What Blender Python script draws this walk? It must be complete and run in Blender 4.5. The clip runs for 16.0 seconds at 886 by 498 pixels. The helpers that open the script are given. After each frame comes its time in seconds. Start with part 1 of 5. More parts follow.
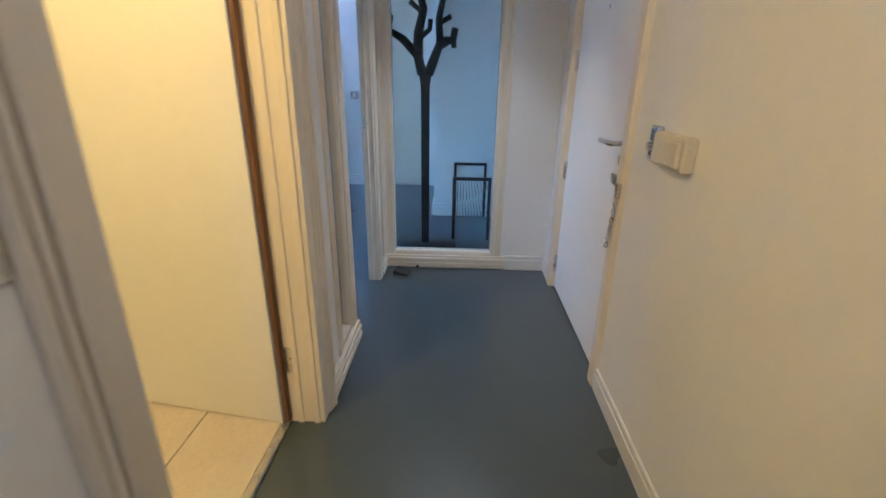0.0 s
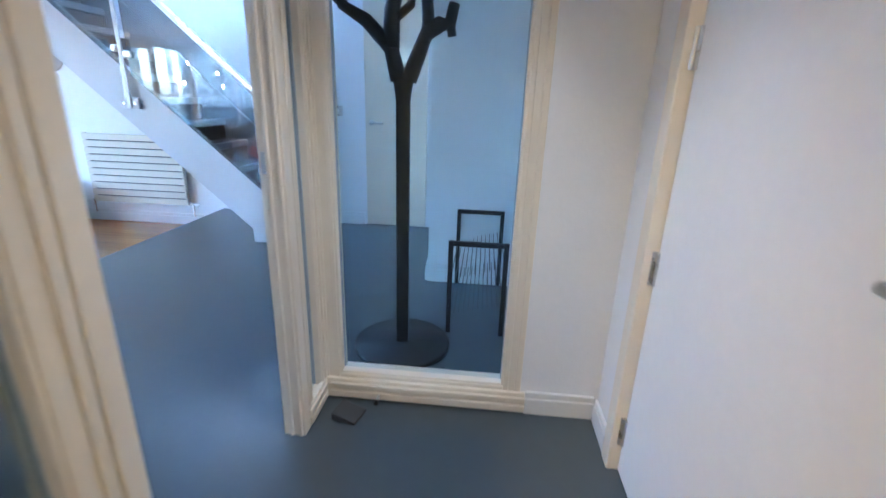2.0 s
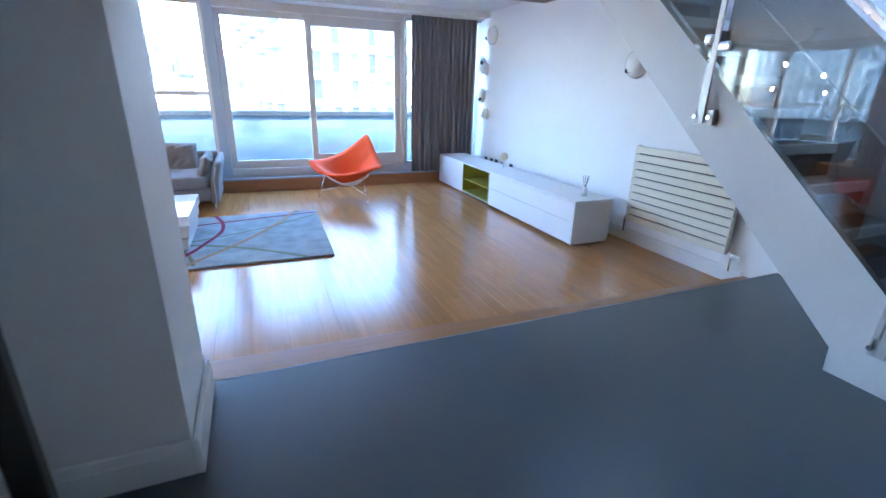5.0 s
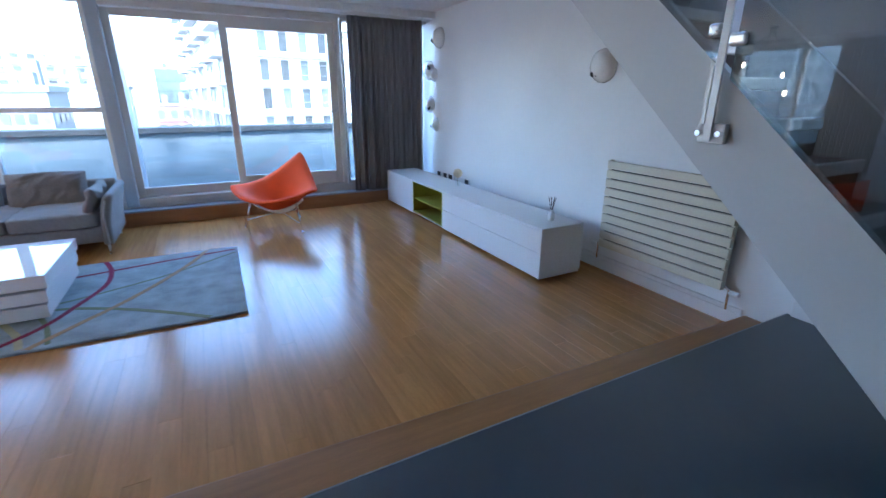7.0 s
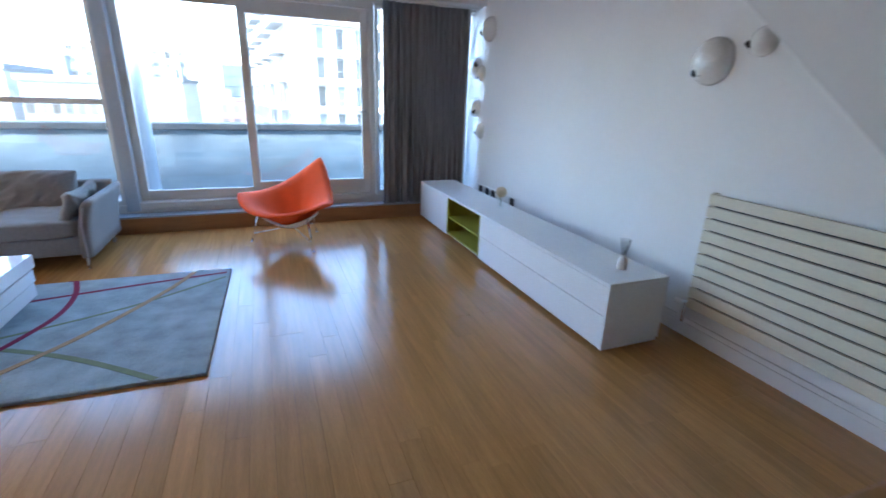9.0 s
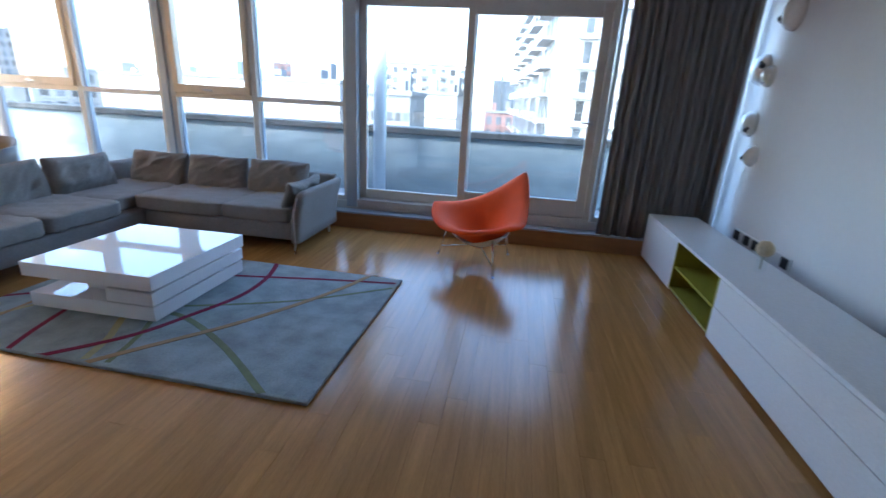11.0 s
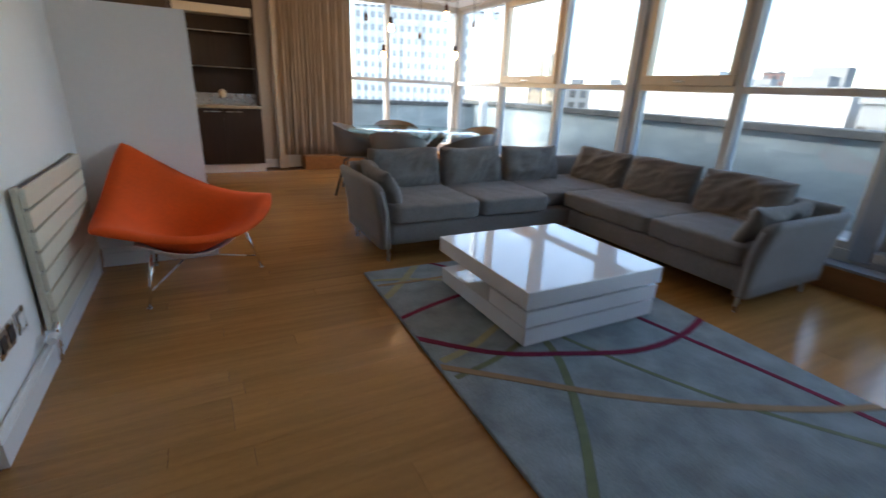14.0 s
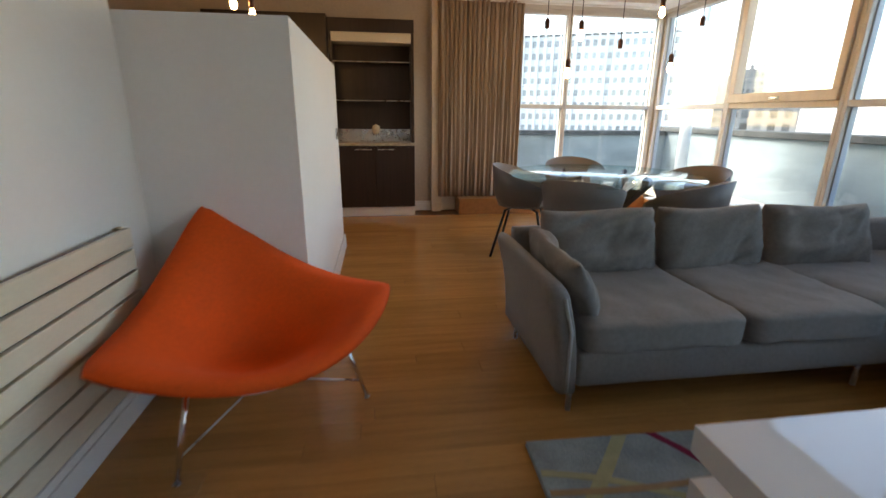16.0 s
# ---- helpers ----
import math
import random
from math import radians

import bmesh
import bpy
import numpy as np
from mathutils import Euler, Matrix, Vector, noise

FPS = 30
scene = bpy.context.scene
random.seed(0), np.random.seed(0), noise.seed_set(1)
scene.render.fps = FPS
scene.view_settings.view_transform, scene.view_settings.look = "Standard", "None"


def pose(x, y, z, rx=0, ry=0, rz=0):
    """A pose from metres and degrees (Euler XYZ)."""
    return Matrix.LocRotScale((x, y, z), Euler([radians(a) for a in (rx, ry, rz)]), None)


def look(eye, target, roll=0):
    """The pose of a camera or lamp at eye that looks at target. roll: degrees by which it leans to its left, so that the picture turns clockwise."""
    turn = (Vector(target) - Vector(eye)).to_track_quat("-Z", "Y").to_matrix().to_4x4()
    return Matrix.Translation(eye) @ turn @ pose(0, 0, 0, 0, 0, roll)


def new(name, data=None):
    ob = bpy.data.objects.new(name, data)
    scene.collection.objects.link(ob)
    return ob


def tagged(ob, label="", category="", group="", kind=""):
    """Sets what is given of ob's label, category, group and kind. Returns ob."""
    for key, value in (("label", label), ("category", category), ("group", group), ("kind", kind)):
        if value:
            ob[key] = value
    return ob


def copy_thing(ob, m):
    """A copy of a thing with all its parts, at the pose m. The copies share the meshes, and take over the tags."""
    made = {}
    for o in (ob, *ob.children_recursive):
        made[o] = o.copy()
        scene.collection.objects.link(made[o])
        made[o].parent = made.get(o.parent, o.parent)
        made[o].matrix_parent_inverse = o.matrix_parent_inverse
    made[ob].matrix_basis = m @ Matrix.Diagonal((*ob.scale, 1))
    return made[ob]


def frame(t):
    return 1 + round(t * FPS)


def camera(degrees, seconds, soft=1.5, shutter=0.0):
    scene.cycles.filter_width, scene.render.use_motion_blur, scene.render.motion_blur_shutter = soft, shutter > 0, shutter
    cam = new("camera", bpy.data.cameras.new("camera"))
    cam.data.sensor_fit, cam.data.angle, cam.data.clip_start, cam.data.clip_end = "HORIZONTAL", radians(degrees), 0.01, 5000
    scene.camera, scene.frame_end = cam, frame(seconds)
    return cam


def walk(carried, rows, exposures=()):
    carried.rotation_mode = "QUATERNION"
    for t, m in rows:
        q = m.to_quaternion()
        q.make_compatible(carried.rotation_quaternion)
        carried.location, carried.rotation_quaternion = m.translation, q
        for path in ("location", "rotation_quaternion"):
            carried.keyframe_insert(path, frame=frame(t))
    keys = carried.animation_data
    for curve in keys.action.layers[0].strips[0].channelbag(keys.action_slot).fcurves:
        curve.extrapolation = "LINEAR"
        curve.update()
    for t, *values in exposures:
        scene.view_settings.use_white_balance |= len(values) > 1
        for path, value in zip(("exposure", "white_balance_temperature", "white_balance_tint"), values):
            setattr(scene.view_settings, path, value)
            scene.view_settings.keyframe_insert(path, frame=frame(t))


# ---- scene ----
cam = camera(89.2, 16.0, shutter=0.5)
PATH = [
    (0, (0.905, 1.005, 1.193), (0.841, 2.878, 0.497), 0.8),
    (0.5, (0.933, 1.325, 1.171), (0.859, 3.206, 0.494), 1.0),
    (1, (0.951, 1.683, 1.203), (0.979, 3.575, 0.554), -1.2),
    (1.5, (1.013, 2.018, 1.212), (0.846, 3.902, 0.561), 0.3),
    (2, (1.008, 2.334, 1.173), (0.847, 4.224, 0.539), 1.9),
    (2.5, (1.024, 2.661, 1.177), (0.64, 4.524, 0.559), 0.2),
    (3, (0.971, 2.941, 1.193), (-0.037, 4.553, 0.574), 2.9),
    (3.5, (0.816, 3.152, 1.217), (-0.59, 4.396, 0.528), 3.1),
    (4, (0.536, 3.258, 1.152), (-1.134, 4.157, 0.515), 2.6),
    (4.2, (0.439, 3.289, 1.157), (-1.318, 3.982, 0.5), 2.0),
    (6.3, (-0.321, 3.657, 1.181), (-2.01, 4.51, 0.533), -0.3),
    (6.5, (-0.383, 3.701, 1.201), (-2.077, 4.56, 0.575), -0.5),
    (7, (-0.535, 3.856, 1.203), (-2.212, 4.736, 0.561), 0.2),
    (7.5, (-0.704, 4.005, 1.213), (-2.263, 5.075, 0.563), 1.0),
    (8, (-0.897, 4.105, 1.239), (-2.366, 5.298, 0.593), 0.1),
    (8.5, (-1.094, 4.217, 1.214), (-2.692, 5.23, 0.567), 0.4),
    (9, (-1.317, 4.338, 1.197), (-3.077, 5.043, 0.559), 1.9),
    (9.2, (-1.406, 4.365, 1.185), (-3.19, 4.98, 0.522), 2.0),
    (11.3, (-2.086, 4.801, 1.121), (-3.934, 4.377, 0.484), 2.6),
    (11.5, (-2.144, 4.753, 1.102), (-3.965, 4.244, 0.451), 1.8),
    (12, (-2.282, 4.651, 1.085), (-4.049, 3.925, 0.494), 0.3),
    (12.5, (-2.431, 4.594, 1.0), (-4.014, 3.508, 0.441), 1.6),
    (13, (-2.603, 4.604, 0.977), (-3.903, 3.227, 0.334), 2.4),
    (13.5, (-2.703, 4.483, 0.943), (-3.821, 2.967, 0.271), 2.2),
    (14, (-2.823, 4.241, 0.95), (-3.72, 2.582, 0.285), 2.8),
    (14.5, (-2.924, 3.989, 0.926), (-3.433, 2.176, 0.253), 2.0),
    (15, (-3.017, 3.672, 0.932), (-3.167, 1.79, 0.271), 3.1),
    (15.5, (-3.068, 3.321, 0.955), (-3.303, 1.432, 0.344), 0.5),
    (16, (-3.165, 2.954, 0.954), (-3.43, 1.056, 0.381), 0.5),
]
EXPOSURES = [(0.0, 5.0, 4680, 10), (1.0, 5.12, 4620, 10), (2.0, 5.40, 4720, 10), (2.5, 5.45, 4720, 10), (3.0, 5.42, 4550, 10), (4.0, 5.15, 4900, 10), (6.5, 4.25, 5150, 10), (7.0, 4.05, 5150, 10), (8.0, 4.12, 5480, 10), (9.0, 4.15, 5600, 10), (11.5, 3.2, 5750, 10), (12.5, 2.95, 6200, 10), (14.0, 2.85, 6700, 10), (15.0, 2.88, 7250, 10), (16.0, 2.8, 7500, 10)]
walk(cam, [(t, look(eye, target, roll)) for t, eye, target, roll in PATH], EXPOSURES)

# ---- world and sun ----
world = bpy.data.worlds.new("world")
scene.world = world
world.use_nodes = True
wn = world.node_tree.nodes
sky = wn.new("ShaderNodeTexSky")
sky.sky_type = 'NISHITA'
sky.sun_disc = False
sky.sun_elevation = radians(38)
sky.sun_rotation = radians(117)
sky.dust_density = 1.2
world.node_tree.links.new(sky.outputs[0], wn["Background"].inputs[0])
wn["Background"].inputs[1].default_value = 0.15
sun_data = bpy.data.lights.new("sun", 'SUN')
sun_data.energy, sun_data.angle, sun_data.color = 1.5, radians(20), (1.0, 0.97, 0.93)
sun_ob = new("sun", sun_data)
sun_ob.matrix_world = look((28, -14, 34), (0, 2, 0))

W = -0.20      # wooden living-room floor
CEIL = 2.24    # ceiling
GX = -6.68     # window wall, glass plane
EY = -2.65     # end window wall
TVY = 6.76     # wall behind the sideboard


def lamp(name, kind, place, energy, color, size=0.1, target=None):
    d = bpy.data.lights.new(name, kind)
    d.energy, d.color = energy, color
    if kind == 'AREA':
        d.shape, d.size = 'DISK', size
    elif kind == 'SPOT':
        d.spot_size, d.spot_blend, d.shadow_soft_size = radians(168), 0.35, size
    else:
        d.shadow_soft_size = size
    ob = new(name, d)
    ob.matrix_world = look(place, target or (place[0], place[1] + 0.001, place[2] - 1))
    return ob


WARM = (1.0, 0.72, 0.42)
lamp("hall_downlight_lamp", 'SPOT', (1.35, 1.62, 2.215), 0.36, (1.0, 0.74, 0.50), 0.05)
# added fill light, unseen fitting: brightens the floor and screen at the hall end
end_fill = lamp("hall_downlight_lamp", 'SPOT', (0.88, 3.32, 2.215), 1.5, (1.0, 0.82, 0.64), 0.05)
end_fill.data.spot_size, end_fill.data.spot_blend = radians(78), 0.8
lamp("hall_downlight_lamp", 'SPOT', (1.34, -1.25, 2.215), 1.0, (1.0, 0.76, 0.52), 0.05)
lamp("bathroom_lamp", 'AREA', (-0.06, 1.62, 2.2), 0.72, (1.0, 0.56, 0.13), 0.12)


# ---- materials ----
MATS = {}


def material(name, color, rough=0.5, metal=0.0, vary=0.08, scale=6.0, bump=0.0, bump_scale=60.0, stretch=(1, 1, 1), fine=0.05, per_object=0.0, coat=0.0, spec=0.5, sheen=0.0):
    m = bpy.data.materials.new(name)
    m.use_nodes = True
    nt = m.node_tree
    n, l = nt.nodes, nt.links
    b = n["Principled BSDF"]
    b.inputs["Roughness"].default_value = rough
    b.inputs["Metallic"].default_value = metal
    b.inputs["Coat Weight"].default_value = coat
    b.inputs["Coat Roughness"].default_value = 0.08
    b.inputs["Specular IOR Level"].default_value = spec
    b.inputs["Sheen Weight"].default_value = sheen
    tc = n.new("ShaderNodeTexCoord")
    mp = n.new("ShaderNodeMapping")
    mp.inputs["Scale"].default_value = stretch
    l.new(tc.outputs["Object"], mp.inputs["Vector"])
    big = n.new("ShaderNodeTexNoise")
    big.inputs["Scale"].default_value, big.inputs["Detail"].default_value = scale, 4
    sm = n.new("ShaderNodeTexNoise")
    sm.inputs["Scale"].default_value, sm.inputs["Detail"].default_value = scale * 14, 3
    l.new(mp.outputs[0], big.inputs["Vector"])
    l.new(mp.outputs[0], sm.inputs["Vector"])
    hsv = n.new("ShaderNodeHueSaturation")
    hsv.inputs["Color"].default_value = (*color, 1)
    r1 = n.new("ShaderNodeMapRange")
    r1.inputs["From Min"].default_value, r1.inputs["From Max"].default_value = 0.3, 0.7
    r1.inputs["To Min"].default_value, r1.inputs["To Max"].default_value = 1 - vary, 1 + vary
    r2 = n.new("ShaderNodeMapRange")
    r2.inputs["From Min"].default_value, r2.inputs["From Max"].default_value = 0.3, 0.7
    r2.inputs["To Min"].default_value, r2.inputs["To Max"].default_value = 1 - fine, 1 + fine
    l.new(big.outputs["Fac"], r1.inputs["Value"])
    l.new(sm.outputs["Fac"], r2.inputs["Value"])
    mul = n.new("ShaderNodeMath")
    mul.operation = 'MULTIPLY'
    l.new(r1.outputs[0], mul.inputs[0])
    l.new(r2.outputs[0], mul.inputs[1])
    out = mul
    if per_object:
        oi = n.new("ShaderNodeObjectInfo")
        r3 = n.new("ShaderNodeMapRange")
        r3.inputs["To Min"].default_value, r3.inputs["To Max"].default_value = 1 - per_object, 1 + per_object
        l.new(oi.outputs["Random"], r3.inputs["Value"])
        m2 = n.new("ShaderNodeMath")
        m2.operation = 'MULTIPLY'
        l.new(mul.outputs[0], m2.inputs[0])
        l.new(r3.outputs[0], m2.inputs[1])
        out = m2
        add = n.new("ShaderNodeVectorMath")
        add.operation = 'ADD'
        cx = n.new("ShaderNodeCombineXYZ")
        m3 = n.new("ShaderNodeMath")
        m3.operation = 'MULTIPLY'
        m3.inputs[1].default_value = 37.0
        l.new(oi.outputs["Random"], m3.inputs[0])
        l.new(m3.outputs[0], cx.inputs[2])
        l.new(mp.outputs[0], add.inputs[0])
        l.new(cx.outputs[0], add.inputs[1])
        l.new(add.outputs[0], big.inputs["Vector"])
        l.new(add.outputs[0], sm.inputs["Vector"])
    l.new(out.outputs[0], hsv.inputs["Value"])
    l.new(hsv.outputs[0], b.inputs["Base Color"])
    rr = n.new("ShaderNodeMapRange")
    rr.inputs["To Min"].default_value, rr.inputs["To Max"].default_value = max(rough - 0.06, 0.0), min(rough + 0.06, 1)
    l.new(big.outputs["Fac"], rr.inputs["Value"])
    l.new(rr.outputs[0], b.inputs["Roughness"])
    if bump:
        bn = n.new("ShaderNodeTexNoise")
        bn.inputs["Scale"].default_value, bn.inputs["Detail"].default_value = bump_scale, 3
        l.new(mp.outputs[0], bn.inputs["Vector"])
        bp = n.new("ShaderNodeBump")
        bp.inputs["Strength"].default_value, bp.inputs["Distance"].default_value = bump, 0.01
        l.new(bn.outputs["Fac"], bp.inputs["Height"])
        l.new(bp.outputs[0], b.inputs["Normal"])
    MATS[name] = m
    return m


def glass_material(name, tint=(1, 1, 1), gloss=1.0, ior=1.5, rough=0.0):
    m = bpy.data.materials.new(name)
    m.use_nodes = True
    n, l = m.node_tree.nodes, m.node_tree.links
    n.remove(n["Principled BSDF"])
    tr = n.new("ShaderNodeBsdfTransparent")
    tr.inputs[0].default_value = (*tint, 1)
    gl = n.new("ShaderNodeBsdfGlossy")
    gl.inputs["Roughness"].default_value = rough
    gl.inputs["Color"].default_value = (gloss, gloss, gloss, 1)
    lw = n.new("ShaderNodeLayerWeight")
    lw.inputs["Blend"].default_value = 0.5
    pw = n.new("ShaderNodeMath")
    pw.operation = 'POWER'
    pw.inputs[1].default_value = 5.0
    l.new(lw.outputs["Facing"], pw.inputs[0])
    f0 = ((ior - 1) / (ior + 1)) ** 2
    fr = n.new("ShaderNodeMapRange")
    fr.inputs["To Min"].default_value, fr.inputs["To Max"].default_value = f0, 0.95
    l.new(pw.outputs[0], fr.inputs["Value"])
    mx = n.new("ShaderNodeMixShader")
    l.new(fr.outputs[0], mx.inputs[0])
    l.new(tr.outputs[0], mx.inputs[1])
    l.new(gl.outputs[0], mx.inputs[2])
    l.new(mx.outputs[0], n["Material Output"].inputs[0])
    return m


def glow_material(name, color, strength):
    m = bpy.data.materials.new(name)
    m.use_nodes = True
    b = m.node_tree.nodes["Principled BSDF"]
    b.inputs["Base Color"].default_value = (*color, 1)
    b.inputs["Emission Color"].default_value = (*color, 1)
    b.inputs["Emission Strength"].default_value = strength
    return m


WALL = material("white wall paint", (0.85, 0.85, 0.845), 0.6, vary=0.015, scale=2.5, bump=0.08, bump_scale=90, fine=0.01)
BEIGE = material("beige wall paint", (0.54, 0.47, 0.39), 0.6, vary=0.02, scale=2.5, bump=0.08, bump_scale=90)
CEILM = material("ceiling paint", (0.80, 0.79, 0.77), 0.7, vary=0.015, scale=2)
TRIM = material("satin cream trim paint", (0.80, 0.735, 0.61), 0.34, vary=0.01, scale=3, fine=0.006)
WHITE = material("satin white paint", (0.80, 0.80, 0.79), 0.35, vary=0.015, scale=4, fine=0.01)
GREYF = material("grey poured resin floor", (0.058, 0.078, 0.094), 0.30, spec=0.8, vary=0.05, scale=1.6, bump=0.03, bump_scale=160, fine=0.03)
OAK = material("honey bamboo plank", (0.475, 0.233, 0.072), 0.19, vary=0.13, scale=2.6, stretch=(0.9, 12, 1), bump=0.02, bump_scale=30, fine=0.09, per_object=0.09)
OAKEDGE = material("dark honey timber edging", (0.36, 0.17, 0.055), 0.3, vary=0.12, scale=3.0, stretch=(10, 0.8, 1), fine=0.08)
OAKRISER = material("honey timber riser", (0.33, 0.15, 0.055), 0.35, vary=0.12, scale=3.0, stretch=(8, 0.8, 8), fine=0.08)
JOINT = material("dark plank joint", (0.15, 0.075, 0.03), 0.6)
TILE = material("cream porcelain tile", (0.62, 0.56, 0.46), 0.25, vary=0.04, scale=5)
GROUT = material("grey grout", (0.35, 0.32, 0.27), 0.8)
FRAMEW = material("pale window frame", (0.64, 0.61, 0.56), 0.4, vary=0.03, scale=5)
FRAMEB = material("blue-grey metal frame", (0.40, 0.45, 0.50), 0.4, vary=0.03, scale=5)
COLUMN = material("pale blue-grey painted steel", (0.60, 0.65, 0.68), 0.45, vary=0.06, scale=3)
FRAMEC = material("cream timber casement", (0.72, 0.60, 0.44), 0.4, vary=0.05, scale=4, stretch=(3, 3, 0.6))
GASKET = material("black rubber gasket", (0.02, 0.02, 0.02), 0.6)
LEDGE = material("blue-grey ledge", (0.30, 0.33, 0.37), 0.5, vary=0.05)
STEEL = material("brushed steel", (0.62, 0.62, 0.61), 0.28, metal=1.0, vary=0.04, scale=20)
POSTS = material("grey satin steel", (0.55, 0.55, 0.55), 0.45, metal=0.5, vary=0.04, scale=20)
# white stringer paint, greyed so the colour carries the shade on its faces
STRING = material("shade-greyed white satin stair paint", (0.63, 0.63, 0.63), 0.4, vary=0.015, scale=4, fine=0.01)
CHROME = material("chrome", (0.75, 0.75, 0.75), 0.12, metal=1.0, vary=0.02)
BLACK = material("black painted wood", (0.017, 0.018, 0.021), 0.36, vary=0.15, scale=8, spec=0.45)
BLACKM = material("black metal", (0.02, 0.02, 0.022), 0.35, vary=0.1)
TREAD = material("dark brown tread", (0.055, 0.038, 0.032), 0.45, vary=0.2, scale=6, stretch=(8, 1, 1))
DARKG = material("dark grey tread mat", (0.045, 0.048, 0.052), 0.6, vary=0.1, scale=14)
ORANGE = material("orange wool upholstery", (0.86, 0.094, 0.004), 0.85, vary=0.06, scale=5, bump=0.25, bump_scale=420, fine=0.05)
SHELL = material("white moulded shell", (0.78, 0.78, 0.77), 0.3, vary=0.02)
SOFA = material("grey woven upholstery", (0.222, 0.212, 0.203), 0.9, vary=0.07, scale=4, bump=0.3, bump_scale=380, fine=0.08, sheen=0.1)
PILLOW = material("taupe grey cushion cloth", (0.20, 0.185, 0.17), 0.9, vary=0.10, scale=4, bump=0.3, bump_scale=360, fine=0.08, sheen=0.1)
PIPING = material("pale grey piping", (0.42, 0.42, 0.43), 0.8)
PILLOWG = material("mid-grey cushion cloth", (0.200, 0.189, 0.176), 0.9, vary=0.10, scale=4, bump=0.3, bump_scale=360, fine=0.08)
RUG = material("blue-grey tufted rug", (0.305, 0.365, 0.385), 0.95, vary=0.26, scale=7, bump=0.6, bump_scale=260, fine=0.13, sheen=0.15)
RUGSIDE = material("dark rug edge", (0.10, 0.11, 0.12), 0.95)
RED = material("red tuft", (0.22, 0.012, 0.05), 0.95, vary=0.1, scale=20)
LEMON = material("pale lemon tuft", (0.44, 0.42, 0.24), 0.95, vary=0.1, scale=20)
GOLD = material("ochre tuft", (0.42, 0.28, 0.15), 0.95, vary=0.1, scale=20)
OLIVE = material("olive tuft", (0.20, 0.235, 0.13), 0.95, vary=0.1, scale=20)
GLOSSW = material("high-gloss white lacquer", (0.82, 0.82, 0.83), 0.0, vary=0.005, fine=0.003, spec=0.7)
MATTW = material("matt white lacquer", (0.80, 0.81, 0.82), 0.32, vary=0.01)
LIME = material("olive lime interior", (0.34, 0.31, 0.035), 0.5, vary=0.05)
CURTG = material("charcoal curtain cloth", (0.25, 0.25, 0.26), 0.9, vary=0.08, scale=8, stretch=(1, 1, 0.2), bump=0.2, bump_scale=300)
CURTB = material("beige curtain cloth", (0.36, 0.285, 0.22), 0.85, vary=0.08, scale=8, stretch=(1, 1, 0.2), bump=0.2, bump_scale=300)
RAD = material("cream enamel", (0.72, 0.67, 0.54), 0.35, vary=0.02)
WENGE = material("dark wenge veneer", (0.028, 0.015, 0.011), 0.38, vary=0.25, scale=4, stretch=(10, 10, 0.6))
STONE = material("beige stone worktop", (0.42, 0.36, 0.28), 0.3, vary=0.2, scale=40)
PORC = material("white glazed ceramic", (0.84, 0.84, 0.82), 0.12, vary=0.02, coat=0.5)
CHAIRG = material("warm grey polypropylene", (0.15, 0.138, 0.128), 0.5, vary=0.03)
CONC = material("weathered pale render", (0.235, 0.285, 0.30), 0.85, vary=0.20, scale=1.4, stretch=(1, 1, 2.5), bump=0.2, bump_scale=30)
COPING = material("dark bitumen coping", (0.05, 0.055, 0.055), 0.8, vary=0.25, scale=6)
DECK = material("grey terrace paving", (0.30, 0.31, 0.32), 0.85, vary=0.15)
BULB = glow_material("warm glowing bulb", (1.0, 0.58, 0.24), 32.0)
DOWNL = glow_material("downlight lens", (1.0, 0.85, 0.66), 8.0)
COPPER = material("dark copper lampholder", (0.07, 0.032, 0.022), 0.4, metal=0.5)
PANE = glass_material("clear window pane", (0.96, 0.98, 0.98))
BALUS = glass_material("balustrade glass", (0.42, 0.45, 0.44), ior=1.62)
TABLEG = glass_material("table glass", (0.80, 0.88, 0.87), ior=1.42)
PORTAL = glass_material("internal glazing", (0.86, 0.92, 0.95), ior=1.28)
FLOWER = material("cream dried flower", (0.62, 0.52, 0.36), 0.9, vary=0.15, scale=30)
BUILDW = material("pale rendered facade", (0.40, 0.40, 0.39), 0.8, vary=0.08, scale=0.15)
BUILDG = material("grey facade", (0.16, 0.17, 0.175), 0.8, vary=0.08, scale=0.15)
BUILDD = material("dark slate facade", (0.06, 0.08, 0.095), 0.7, vary=0.08, scale=0.15)
BRICK = material("red brick facade", (0.17, 0.105, 0.095), 0.85, vary=0.12, scale=0.4)
BWIN = material("facade glazing", (0.045, 0.056, 0.065), 0.3, vary=0.3, scale=0.3, per_object=0.8)
# white cladding, lighter than BUILDW to make up for sunlight its front misses
BUILDT = material("sun-brightened white tower cladding", (0.74, 0.74, 0.73), 0.8, vary=0.08, scale=0.15)
BWINL = material("pale facade glazing", (0.33, 0.35, 0.36), 0.3, vary=0.3, scale=0.3)
BRAIL = material("balcony glass rail", (0.20, 0.25, 0.26), 0.2, vary=0.1)
GROUND = material("distant ground", (0.16, 0.17, 0.16), 0.9, vary=0.3, scale=0.02)


